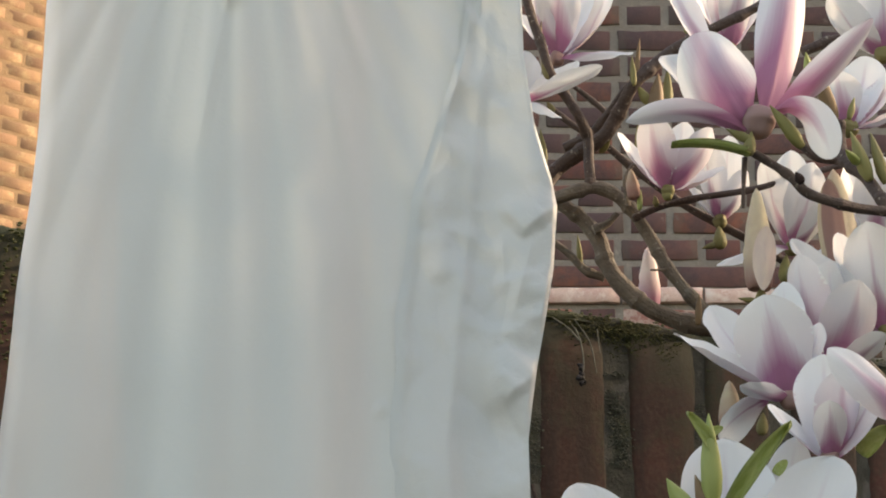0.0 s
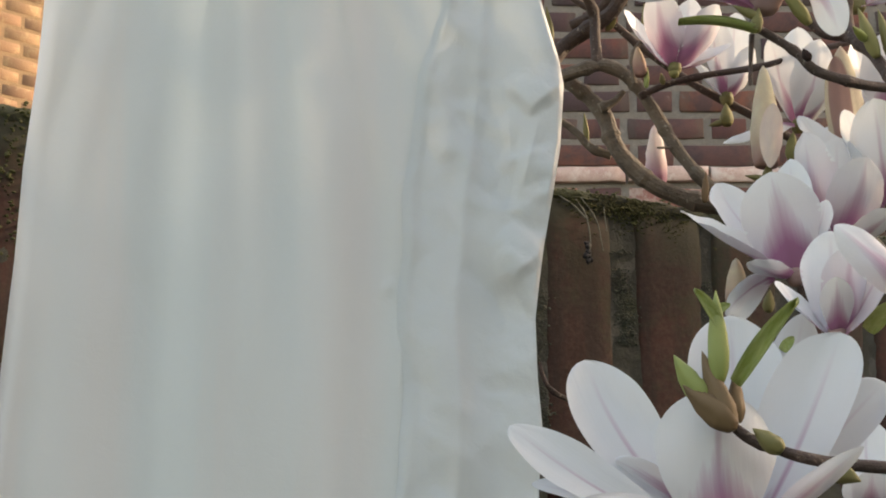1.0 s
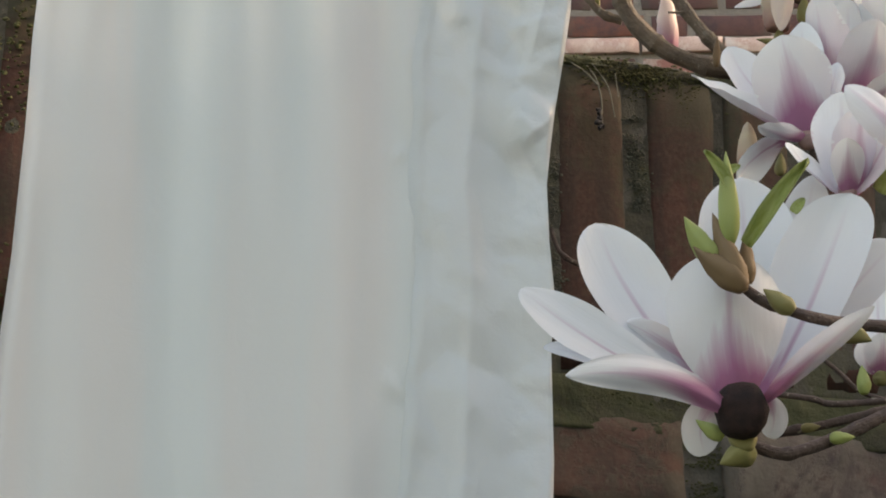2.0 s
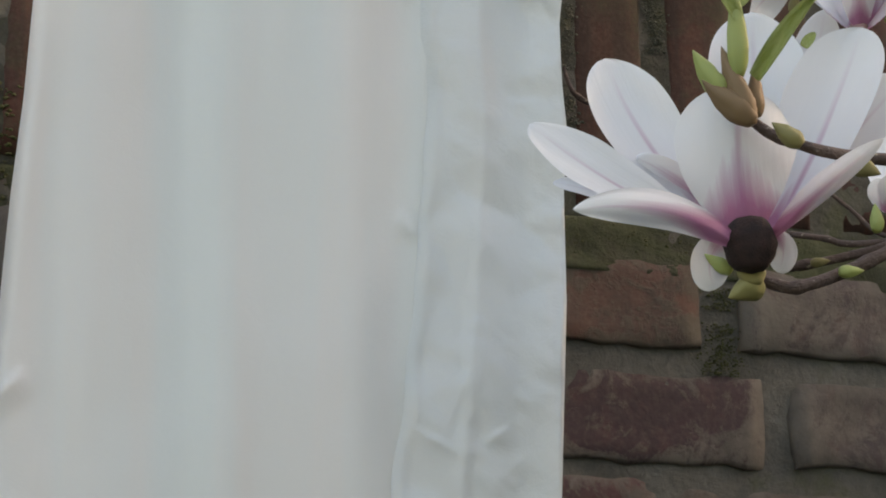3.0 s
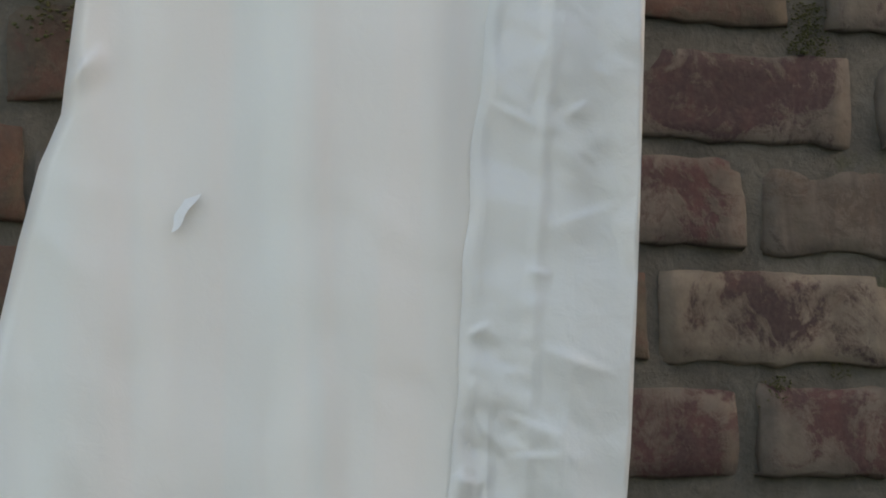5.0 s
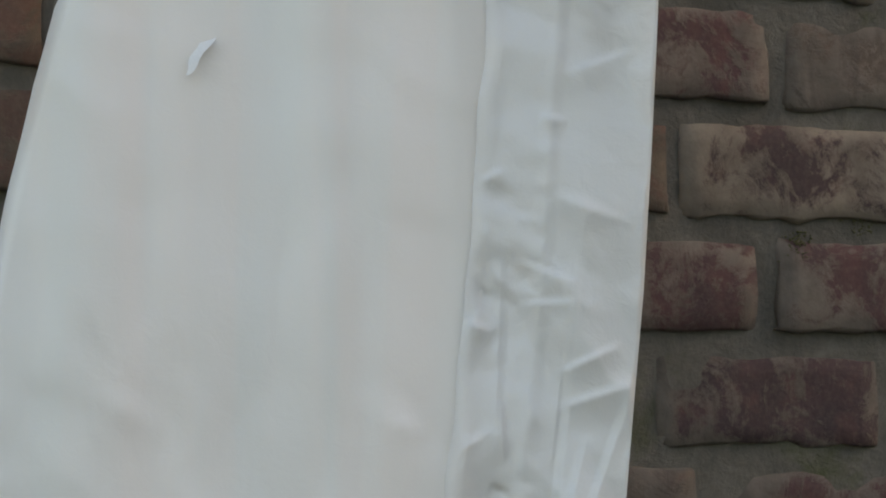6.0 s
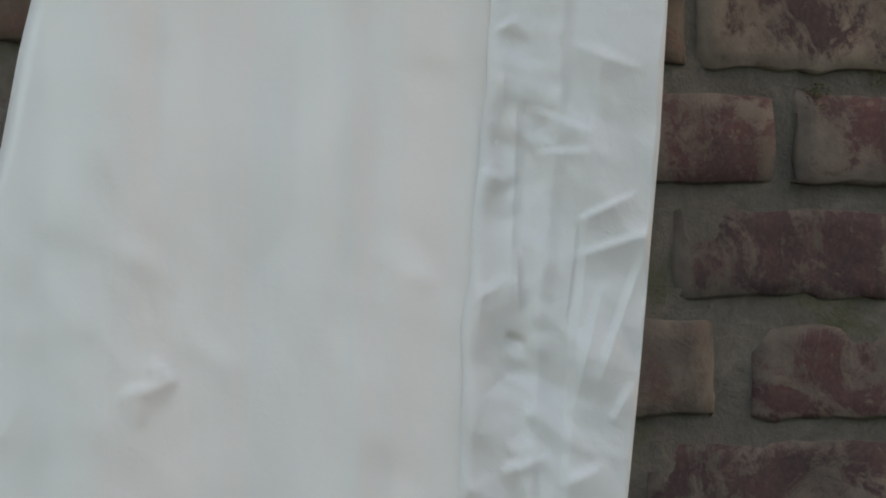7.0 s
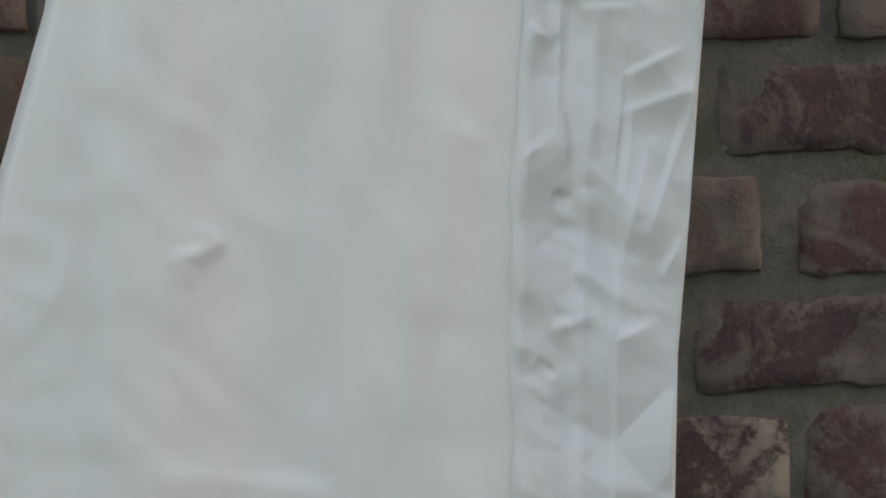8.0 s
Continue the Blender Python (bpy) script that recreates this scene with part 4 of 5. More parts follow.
branch("twig", [(0.1727, 1.5000, 1.7599), (0.1716, 1.5000, 1.7459), (0.1707, 1.5000, 1.7293)], 0.0018, 0.0010, M_BARK_DARK)
branch("branch", [(0.1245, 1.2131, 1.4575), (0.1330, 1.2131, 1.4509), (0.1428, 1.2131, 1.4469), (0.1551, 1.2131, 1.4429), (0.1735, 1.2217, 1.4418), (0.2047, 1.2303, 1.4416)], 0.0022, 0.0031, M_BARK_DARK)
branch("branch", [(0.1280, 1.2475, 1.3932), (0.1418, 1.2475, 1.3887), (0.1519, 1.2475, 1.3901), (0.1710, 1.2561, 1.3984), (0.2087, 1.2647, 1.4170)], 0.0026, 0.0031, M_BARK_DARK)
branch("twig", [(0.1441, 1.2905, 1.4065), (0.1626, 1.2905, 1.4095), (0.1811, 1.2905, 1.4136), (0.2128, 1.2905, 1.4213)], 0.0021, 0.0021, M_BARK_DARK)
branch("twig", [(0.1854, 1.7000, 1.5155), (0.2129, 1.7000, 1.5117), (0.2301, 1.7000, 1.5080), (0.2786, 1.7000, 1.5117)], 0.0018, 0.0022, M_BARK_DARK)
branch("twig", [(0.2175, 1.7000, 1.5402), (0.2309, 1.7000, 1.5286), (0.2459, 1.7000, 1.5149), (0.2715, 1.7000, 1.5075)], 0.0012, 0.0016, M_BARK_DARK)
branch("twig", [(0.0961, 1.6200, 1.5697), (0.0708, 1.6100, 1.5735), (0.0590, 1.6000, 1.5774), (0.0545, 1.6000, 1.5861), (0.0526, 1.6000, 1.5936)], 0.0018, 0.0011, M_BARK_DARK)

# trunk, beside the view
trunk = branch("trunk", [(0.62, 1.75, -0.05), (0.615, 1.745, 0.5), (0.60, 1.74, 1.0), (0.55, 1.73, 1.35), (0.42, 1.735, 1.55), (0.2620, 1.7400, 1.7156)], 0.05, 0.009, M_BARK_GREY, "smooth grey trunk")
branch("limb", [(0.56, 1.73, 1.3), (0.47, 1.62, 1.45), (0.36, 1.52, 1.52), (0.2047, 1.2303, 1.4416)], 0.018, 0.004, M_BARK_GREY)
branch("limb", [(0.56, 1.73, 1.3), (0.45, 1.6, 1.38), (0.34, 1.52, 1.45), (0.2087, 1.2647, 1.4170)], 0.016, 0.004, M_BARK_GREY)
branch("limb", [(0.60, 1.74, 1.0), (0.52, 1.68, 1.5), (0.40, 1.6, 1.7), (0.2786, 1.5200, 1.7332)], 0.02, 0.004, M_BARK_GREY)
branch("limb", [(0.60, 1.74, 1.05), (0.50, 1.72, 1.6), (0.40, 1.70, 1.8), (0.3155, 1.7200, 1.9475)], 0.02, 0.004, M_BARK_GREY)

PX = 1 / 5000 * 1.6     # metres a step of 1 is wide about the flowers

# flowers
wide_flower = flower((0.1241, 1.2286, 1.4039), 79 * PX * 0.9, M_SCALE_DARK, [], (0, -0.05, 1), True, "wide-open white flower with purple base")
curved_petal(wide_flower, (0.1151, 1.2647, 1.4245), (0.0803, 1.2776, 1.4520), (0.0638, 1.2905, 1.5088), 0.0386, (0.2, -1, 0.2), cup=0.18, blunt=0.58, broad=0.85, seed=2)
curved_petal(wide_flower, (0.1147, 1.2475, 1.4128), (0.0681, 1.2475, 1.4303), (0.0270, 1.2561, 1.4675), 0.0279, (0.1, -1, 0.55), cup=0.18, blunt=0.60, broad=0.75, seed=3)
curved_petal(wide_flower, (0.1148, 1.2647, 1.4166), (0.0736, 1.2819, 1.4384), (0.0383, 1.2905, 1.4492), 0.0164, (0.2, -1, 0.8), cup=0.2, blunt=0.6, broad=0.7, seed=4)
curved_petal(wide_flower, (0.1205, 1.2303, 1.4025), (0.0888, 1.1959, 1.4204), (0.0447, 1.1830, 1.4106), 0.0169, (-0.25, 1, 0.35), cup=0.35, blunt=0.75, broad=0.6, roll=0.5, seed=5, looks=(M_PETAL_OUT, M_PETAL_IN))
curved_petal(wide_flower, (0.1191, 1.2690, 1.4201), (0.1017, 1.2690, 1.4430), (0.0767, 1.2716, 1.4565), 0.0175, (0.3, -0.7, -0.8), cup=0.2, blunt=0.7, broad=0.6, seed=6, looks=(M_PETAL_OUT, M_PETAL_OUT))
curved_petal(wide_flower, (0.1247, 1.2346, 1.4072), (0.1156, 1.2131, 1.4382), (0.1210, 1.2251, 1.4764), 0.0536, (0, 1, 0.15), cup=0.30, blunt=0.40, broad=0.58, seed=7)
curved_petal(wide_flower, (0.1291, 1.2647, 1.4191), (0.1345, 1.2905, 1.4766), (0.1344, 1.2991, 1.5340), 0.0461, (0, -1, 0.2), cup=0.2, blunt=0.62, broad=0.85, seed=8)
curved_petal(wide_flower, (0.1345, 1.2561, 1.4145), (0.1604, 1.2690, 1.4544), (0.1847, 1.2819, 1.5198), 0.0429, (-0.35, -1, 0.2), cup=0.25, blunt=0.55, broad=0.8, seed=9)
curved_petal(wide_flower, (0.1333, 1.2690, 1.4187), (0.1609, 1.2991, 1.4868), (0.1705, 1.3077, 1.5368), 0.0261, (-0.1, -1, 0.2), cup=0.15, blunt=0.65, broad=0.8, seed=10)
curved_petal(wide_flower, (0.1323, 1.2346, 1.4072), (0.1473, 1.1959, 1.4172), (0.1788, 1.1873, 1.4416), 0.0120, (-0.2, 1, 0.5), cup=0.35, blunt=0.7, broad=0.6, roll=0.4, seed=11, looks=(M_PETAL_OUT, M_PETAL_IN))
curved_petal(wide_flower, (0.1350, 1.2733, 1.4210), (0.1707, 1.2991, 1.4619), (0.2082, 1.3077, 1.5025), 0.0324, (-0.3, -1, 0.3), cup=0.2, blunt=0.5, broad=0.8, seed=12)
curved_petal(wide_flower, (0.1252, 1.2647, 1.4205), (0.1022, 1.2690, 1.4124), (0.1115, 1.2733, 1.3934), 0.0185, (0.2, 1, 0.4), cup=0.2, blunt=0.45, broad=0.7, seed=13)
curved_petal(wide_flower, (0.1350, 1.2733, 1.4210), (0.1483, 1.2776, 1.4164), (0.1411, 1.2819, 1.4029), 0.0130, (0, 1, 0.4), cup=0.2, blunt=0.45, broad=0.7, seed=14)
mauve_flower = flower((0.1806, 1.4950, 1.7795), 56 * PX, M_SCALE_PINK, [], (0.15, -0.1, 1), False, "open mauve and white flower")
curved_petal(mauve_flower, (0.1756, 1.5000, 1.7791), (0.1588, 1.4750, 1.7842), (0.1457, 1.5000, 1.8385), 0.0435, (0.2, 1, 0.3), cup=0.30, blunt=0.42, broad=0.60, seed=21, looks=(M_PETAL_MAUVE, M_PETAL_IN))
curved_petal(mauve_flower, (0.1727, 1.4900, 1.7725), (0.1413, 1.4600, 1.7794), (0.1020, 1.4550, 1.7631), 0.0151, (0, 1, 0.9), cup=0.25, blunt=0.7, broad=0.6, seed=22, looks=(M_PETAL_OUT, M_PETAL_IN))
curved_petal(mauve_flower, (0.1851, 1.5100, 1.7869), (0.1979, 1.5000, 1.8272), (0.2083, 1.5300, 1.9020), 0.0302, (-0.2, 1, 0.1), cup=0.30, blunt=0.50, broad=0.7, seed=23, looks=(M_PETAL_MAUVE, M_PETAL_IN))
curved_petal(mauve_flower, (0.1748, 1.5200, 1.7928), (0.1508, 1.5400, 1.8157), (0.1332, 1.5500, 1.8466), 0.0275, (0.3, -1, 0.4), cup=0.2, blunt=0.5, broad=0.8, seed=24)
curved_petal(mauve_flower, (0.1717, 1.5300, 1.8188), (0.1471, 1.5600, 1.8653), (0.1370, 1.5700, 1.9118), 0.0174, (0.3, -1, 0.3), cup=0.25, blunt=0.6, broad=0.8, seed=25, looks=(M_PETAL_OUT, M_PETAL_OUT))
curved_petal(mauve_flower, (0.1895, 1.5050, 1.7883), (0.2077, 1.4800, 1.7900), (0.2455, 1.4700, 1.8343), 0.0174, (-0.2, 1, 0.5), cup=0.3, blunt=0.7, broad=0.65, seed=26, looks=(M_PETAL_MAUVE, M_PETAL_IN))
curved_petal(mauve_flower, (0.1910, 1.4900, 1.7855), (0.2088, 1.4650, 1.7835), (0.2180, 1.4700, 1.7471), 0.0215, (0.3, 1, 0.8), cup=0.2, blunt=0.5, broad=0.75, seed=27, looks=(M_PETAL_OUT, M_PETAL_IN))
flower((0.0765, 1.7500, 1.9337), 30 * PX, M_SCALE_PINK, [
    ((0.0601, 1.7400, 1.9813), 70 * PX, 0.12, 0.0), ((0.0783, 1.7300, 1.9892), 100 * PX, 0.08, 0.0), ((0.1151, 1.7700, 1.9958), 80 * PX, 0.14, 0.0), ((0.1275, 1.7300, 1.9274), 38 * PX, 0.08, 0.1),
    ((0.0532, 1.7700, 1.9758), 50 * PX, 0.08, 0.0), ((0.1002, 1.7800, 2.0092), 80 * PX, 0.08, 0.0)], (0.05, -0.1, 1), False, "half-open mauve flower")
flower((0.0513, 1.7200, 1.8900), 26 * PX, M_SCALE_OLIVE, [
    ((0.1043, 1.7000, 1.9062), 46 * PX, 0.10, 0.0), ((0.0909, 1.7400, 1.9268), 62 * PX, 0.10, 0.0), ((0.0555, 1.7500, 1.9395), 80 * PX, 0.12, 0.0), ((0.0764, 1.7000, 1.8670), 44 * PX, 0.10, 0.1), ((0.0362, 1.7400, 1.9350), 80 * PX, 0.12, 0.0)],
    (0.2, -0.1, 1), True, "open white flower with mauve edges")
flower((0.1452, 1.7000, 1.8182), 26 * PX, M_SCALE_OLIVE, [
    ((0.1139, 1.7000, 1.8592), 62 * PX, 0.12, 0.0), ((0.1332, 1.6800, 1.8643), 90 * PX, 0.12, 0.0), ((0.1748, 1.6900, 1.8576), 88 * PX, 0.12, 0.0), ((0.1586, 1.7200, 1.8753), 80 * PX, 0.08, 0.0), ((0.1844, 1.7200, 1.8429), 45 * PX, 0.10, 0.0)],
    (0.05, -0.1, 1), False, "half-open pink flower")
flower((0.1849, 1.7600, 1.8200), 28 * PX, M_SCALE_OLIVE, [
    ((0.1744, 1.7500, 1.8786), 75 * PX, 0.08, 0.0), ((0.1936, 1.7700, 1.8861), 85 * PX, 0.06, 0.0), ((0.2019, 1.7500, 1.8534), 66 * PX, 0.12, 0.0), ((0.1641, 1.7600, 1.8471), 50 * PX, 0.1, 0.0)],
    (0, -0.1, 1), True, "half-open white flower")
flower((0.2293, 1.7400, 1.7935), 30 * PX, M_SCALE_OLIVE, [
    ((0.2119, 1.7300, 1.8534), 95 * PX, 0.08, 0.0), ((0.2432, 1.7200, 1.8463), 100 * PX, 0.1, 0.0), ((0.2332, 1.7600, 1.8714), 95 * PX, 0.05, 0.0), ((0.1772, 1.7200, 1.7742), 48 * PX, 0.12, 0.0), ((0.2546, 1.7300, 1.8247), 66 * PX, 0.12, 0.0)],
    (0, -0.1, 1), True, "open white flower")
flower((0.2518, 1.6200, 1.8285), 34 * PX, M_SCALE_OLIVE, [
    ((0.2690, 1.6400, 1.8859), 110 * PX, 0.06, 0.0), ((0.2187, 1.6200, 1.8537), 70 * PX, 0.1, 0.0), ((0.2436, 1.6100, 1.8632), 90 * PX, 0.08, 0.0), ((0.2848, 1.6200, 1.8700), 90 * PX, 0.12, 0.0), ((0.2869, 1.6000, 1.8346), 70 * PX, 0.12, 0.1)],
    (0, -0.1, 1), False, "open pale pink flower")
flower((0.2822, 1.6600, 1.8965), 34 * PX, M_SCALE_OLIVE, [
    ((0.2477, 1.6500, 1.9349), 90 * PX, 0.12, 0.0), ((0.2656, 1.6800, 1.9656), 110 * PX, 0.08, 0.0), ((0.2816, 1.6400, 1.9583), 110 * PX, 0.06, 0.0), ((0.3134, 1.6600, 1.9480), 90 * PX, 0.12, 0.0)],
    (0, -0.1, 1), True, "open white flower")
flower((0.1964, 1.7700, 1.9499), 28 * PX, M_SCALE_OLIVE, [
    ((0.1853, 1.7600, 1.9955), 66 * PX, 0.08, 0.0), ((0.2038, 1.7500, 1.9972), 80 * PX, 0.06, 0.0), ((0.2199, 1.7800, 2.0009), 60 * PX, 0.1, 0.0), ((0.1756, 1.7800, 2.0051), 60 * PX, 0.1, 0.0)],
    (0, -0.1, 1), False, "closed pink flower")
flower((0.1987, 1.5500, 1.6305), 34 * PX, M_SCALE_PINK, [
    ((0.1339, 1.5400, 1.6692), 56 * PX, 0.06, 0.1), ((0.1565, 1.5700, 1.6947), 115 * PX, 0.10, 0.0), ((0.1838, 1.5300, 1.6874), 150 * PX, 0.08, 0.0), ((0.2009, 1.5700, 1.7099), 90 * PX, 0.05, 0.0),
    ((0.1679, 1.5200, 1.6299), 44 * PX, 0.08, 0.0), ((0.1574, 1.5400, 1.6047), 88 * PX, 0.16, 0.1, (0.1864, 1.5500, 1.6305)), ((0.2176, 1.5500, 1.6777), 90 * PX, 0.1, 0.0)],
    (-0.2, -0.1, 1), False, "open white flower with mauve veins")
flower((0.2278, 1.5800, 1.6564), 30 * PX, M_SCALE_OLIVE, [
    ((0.2095, 1.5700, 1.7269), 110 * PX, 0.10, 0.0), ((0.2449, 1.5600, 1.7071), 130 * PX, 0.10, 0.0), ((0.2331, 1.6000, 1.7342), 120 * PX, 0.05, 0.0), ((0.2598, 1.5700, 1.6773), 70 * PX, 0.1, 0.0)],
    (0, -0.1, 1), False, "half-open pale pink flower")
flower((0.2647, 1.6000, 1.6867), 34 * PX, M_SCALE_OLIVE, [
    ((0.2390, 1.6000, 1.7523), 120 * PX, 0.12, 0.0), ((0.2532, 1.5800, 1.7518), 130 * PX, 0.06, 0.0), ((0.2782, 1.6000, 1.7521), 110 * PX, 0.1, 0.0), ((0.2132, 1.6200, 1.7556), 84 * PX, 0.06, 0.0)],
    (0, -0.1, 1), True, "open white flower")
flower((0.1842, 1.2905, 1.5204), 29 * PX, M_SCALE_PINK, [
    ((0.1839, 1.2991, 1.5758), 103 * PX, 0.10, 0.0), ((0.1553, 1.2905, 1.5481), 53 * PX, 0.10, 0.0), ((0.1909, 1.2819, 1.5627), 95 * PX, 0.08, 0.0), ((0.2077, 1.2905, 1.5620), 103 * PX, 0.12, 0.0), ((0.1819, 1.2690, 1.5435), 53 * PX, 0.06, 0.0),
    ((0.1801, 1.2561, 1.5650), 67 * PX, 0.08, 0.0, (0.2208, 1.2647, 1.5287))],
    (0, -0.1, 1), False, "half-open pink-veined flower")
flower((0.2362, 1.5600, 1.4934), 30 * PX, M_SCALE_OLIVE, [
    ((0.2246, 1.5500, 1.5123), 60 * PX, 0.10, 0.0), ((0.2360, 1.5400, 1.5146), 70 * PX, 0.08, 0.0), ((0.2482, 1.5600, 1.5129), 60 * PX, 0.1, 0.0), ((0.2393, 1.5800, 1.5547), 110 * PX, 0.06, 0.0)],
    (0, -0.1, 1), False, "small pink opening flower")

flower((0.2793, 1.7200, 1.7902), 30 * PX, M_SCALE_OLIVE, [
    ((0.2654, 1.7200, 1.8455), 95 * PX, 0.10, 0.0), ((0.2846, 1.7000, 1.8434), 110 * PX, 0.08, 0.0), ((0.3078, 1.7200, 1.8417), 95 * PX, 0.10, 0.0), ((0.2811, 1.7500, 1.8536), 95 * PX, 0.05, 0.0), ((0.2376, 1.7000, 1.7729), 60 * PX, 0.12, 0.0)],
    (0, -0.1, 1), True, "open white flower behind the buds")
branch("twig", [(0.2791, 1.7200, 1.7863), (0.2838, 1.7200, 1.7707), (0.2994, 1.7300, 1.7587), (0.42, 1.735, 1.55)], 0.0022, 0.0035, M_BARK_DARK)

# flower buds
big_buds = [None, None]
big_buds[0] = bud("flower_bud", (0.1905, 1.6000, 1.7156), (0.1904, 1.6000, 1.7805), 58 * PX, M_BUD_CREAM, "large closed cream and mauve bud", fat=0.66)
big_buds[1] = bud("flower_bud", (0.2473, 1.6400, 1.7270), (0.2437, 1.6400, 1.8093), 80 * PX, M_BUD_CREAM, "large closed cream bud with brown specks", fat=0.66)
bud("flower_bud", (0.1395, 1.7900, 1.7693), (0.1382, 1.7900, 1.8125), 48 * PX, M_BUD_PINK, "slender white and purple bud", fat=0.66)
bud("flower_bud", (0.1239, 1.7100, 1.8165), (0.1222, 1.7100, 1.8370), 28 * PX, M_BUD_CREAM, "small brown-tipped bud", fat=0.66)
bud("flower_bud", (0.1688, 1.5800, 1.6186), (0.1680, 1.5800, 1.6515), 46 * PX, M_BUD_CREAM, "closed mauve bud", fat=0.66)

# outer petals wrapped round the large buds
WRAPS = [petal_mesh(0.10, 0.30, 0.0, 0.55, q, True).copy() for q in range(3)]
for me, look_of in zip(WRAPS, (M_BUD_MAUVE, M_BUD_CREAM, M_BUD_MAUVE)):
    for n in range(2):
        me.materials[n] = look_of
for owner, b, tp, w, q in (
        (big_buds[0], (0.1905, 1.5860, 1.7099), (0.1941, 1.5870, 1.7513), 44, 0),
        (big_buds[1], (0.2428, 1.6220, 1.7206), (0.2379, 1.6220, 1.7961), 60, 1),):
    b, tp = Vector(b), Vector(tp)
    x = tp - b
    ln = x.length
    x.normalize()
    z = Vector((0, 1, 0)) - x * x.y
    z.normalize()
    ob = new("petal", WRAPS[q])
    ob.matrix_basis = Matrix.Translation(b) @ Matrix((x, z.cross(x), z)).transposed().to_4x4() @ Matrix.Diagonal((ln, w * PX, ln * 0.4, 1))
    ob.parent = owner
    ob.matrix_parent_inverse = owner.matrix_basis.inverted()

# leaf buds
bud("leaf_bud", (0.1278, 1.7300, 1.9060), (0.1316, 1.7300, 1.9399), 13 * PX, M_SCALE_BROWN)
bud("leaf_bud", (0.1263, 1.7200, 1.9008), (0.1253, 1.7200, 1.9229), 14 * PX, M_SCALE_OLIVE)
bud("leaf_bud", (0.1276, 1.7200, 1.8523), (0.1280, 1.7200, 1.8724), 12 * PX, M_SCALE_OLIVE)
bud("leaf_bud", (0.1283, 1.7200, 1.8507), (0.1426, 1.7200, 1.8604), 12 * PX, M_SCALE_OLIVE)
bud("leaf_bud", (0.0919, 1.7700, 1.7921), (0.0900, 1.7700, 1.8142), 12 * PX, M_SCALE_OLIVE)
bud("leaf_bud", (0.0673, 1.7300, 1.8489), (0.0642, 1.7300, 1.8739), 15 * PX, M_SCALE_OLIVE)
bud("leaf_bud", (0.0694, 1.7200, 1.9055), (0.0650, 1.7200, 1.9199), 14 * PX, M_SCALE_OLIVE)
bud("leaf_bud", (0.0640, 1.7200, 1.9343), (0.0653, 1.7200, 1.9484), 9 * PX, M_SCALE_BROWN)
bud("leaf_bud", (0.1401, 1.7200, 1.8793), (0.1426, 1.7200, 1.9099), 34 * PX, M_SCALE_BROWN)
bud("leaf_bud", (0.1484, 1.7300, 1.8836), (0.1500, 1.7300, 1.9184), 26 * PX, M_SCALE_OLIVE)
bud("leaf_bud", (0.1373, 1.7300, 1.8917), (0.1293, 1.7300, 1.9052), 22 * PX, M_SCALE_OLIVE)
bud("leaf_bud", (0.1055, 1.7600, 1.8693), (0.1118, 1.7500, 1.8743), 16 * PX, M_SCALE_OLIVE)
bud("leaf_bud", (0.2390, 1.5900, 1.8208), (0.2236, 1.5800, 1.8596), 30 * PX, M_SCALE_BROWN)
bud("leaf_bud", (0.2242, 1.5800, 1.8408), (0.2202, 1.5700, 1.8581), 22 * PX, M_LEAF)
bud("leaf_bud", (0.2474, 1.5900, 1.8220), (0.2515, 1.5900, 1.8370), 14 * PX, M_SCALE_OLIVE)
bud("leaf_bud", (0.2046, 1.4900, 1.7622), (0.1856, 1.4800, 1.7844), 26 * PX, M_SCALE_OLIVE)
bud("leaf_bud", (0.1758, 1.4900, 1.7662), (0.1612, 1.4900, 1.7739), 18 * PX, M_SCALE_OLIVE)
bud("leaf_bud", (0.1738, 1.4900, 1.7575), (0.1760, 1.4900, 1.7725), 24 * PX, M_SCALE_OLIVE)
bud("leaf_bud", (0.2037, 1.4900, 1.7403), (0.2001, 1.4900, 1.7476), 18 * PX, M_SCALE_DARK)
bud("leaf_bud", (0.2552, 1.5700, 1.7740), (0.2449, 1.5700, 1.8061), 28 * PX, M_SCALE_OLIVE)
bud("leaf_bud", (0.2646, 1.5700, 1.7722), (0.2568, 1.5700, 1.8051), 24 * PX, M_SCALE_OLIVE)
bud("leaf_bud", (0.2490, 1.5700, 1.7849), (0.2398, 1.5600, 1.7899), 18 * PX, M_LEAF)
bud("leaf_bud", (0.1900, 1.6000, 1.7037), (0.1916, 1.6000, 1.7181), 22 * PX, M_SCALE_OLIVE)
bud("leaf_bud", (0.1902, 1.6000, 1.7073), (0.1770, 1.6000, 1.7098), 13 * PX, M_SCALE_OLIVE)
bud("leaf_bud", (0.1832, 1.7500, 1.7970), (0.1826, 1.7500, 1.8130), 30 * PX, M_SCALE_OLIVE)
bud("leaf_bud", (0.1814, 1.7500, 1.8002), (0.1709, 1.7500, 1.7970), 15 * PX, M_SCALE_OLIVE)
bud("leaf_bud", (0.2232, 1.7400, 1.7698), (0.2254, 1.7400, 1.7895), 28 * PX, M_SCALE_OLIVE)
bud("leaf_bud", (0.1451, 1.7000, 1.8115), (0.1446, 1.7000, 1.8213), 22 * PX, M_SCALE_OLIVE)
bud("leaf_bud", (0.1393, 1.7200, 1.8149), (0.1380, 1.7200, 1.8228), 14 * PX, M_SCALE_OLIVE)
bud("leaf_bud", (0.1274, 1.7100, 1.8086), (0.1285, 1.7100, 1.8228), 12 * PX, M_LEAF)
bud("leaf_bud", (0.0729, 1.7200, 1.8811), (0.0685, 1.7200, 1.8892), 16 * PX, M_SCALE_OLIVE)
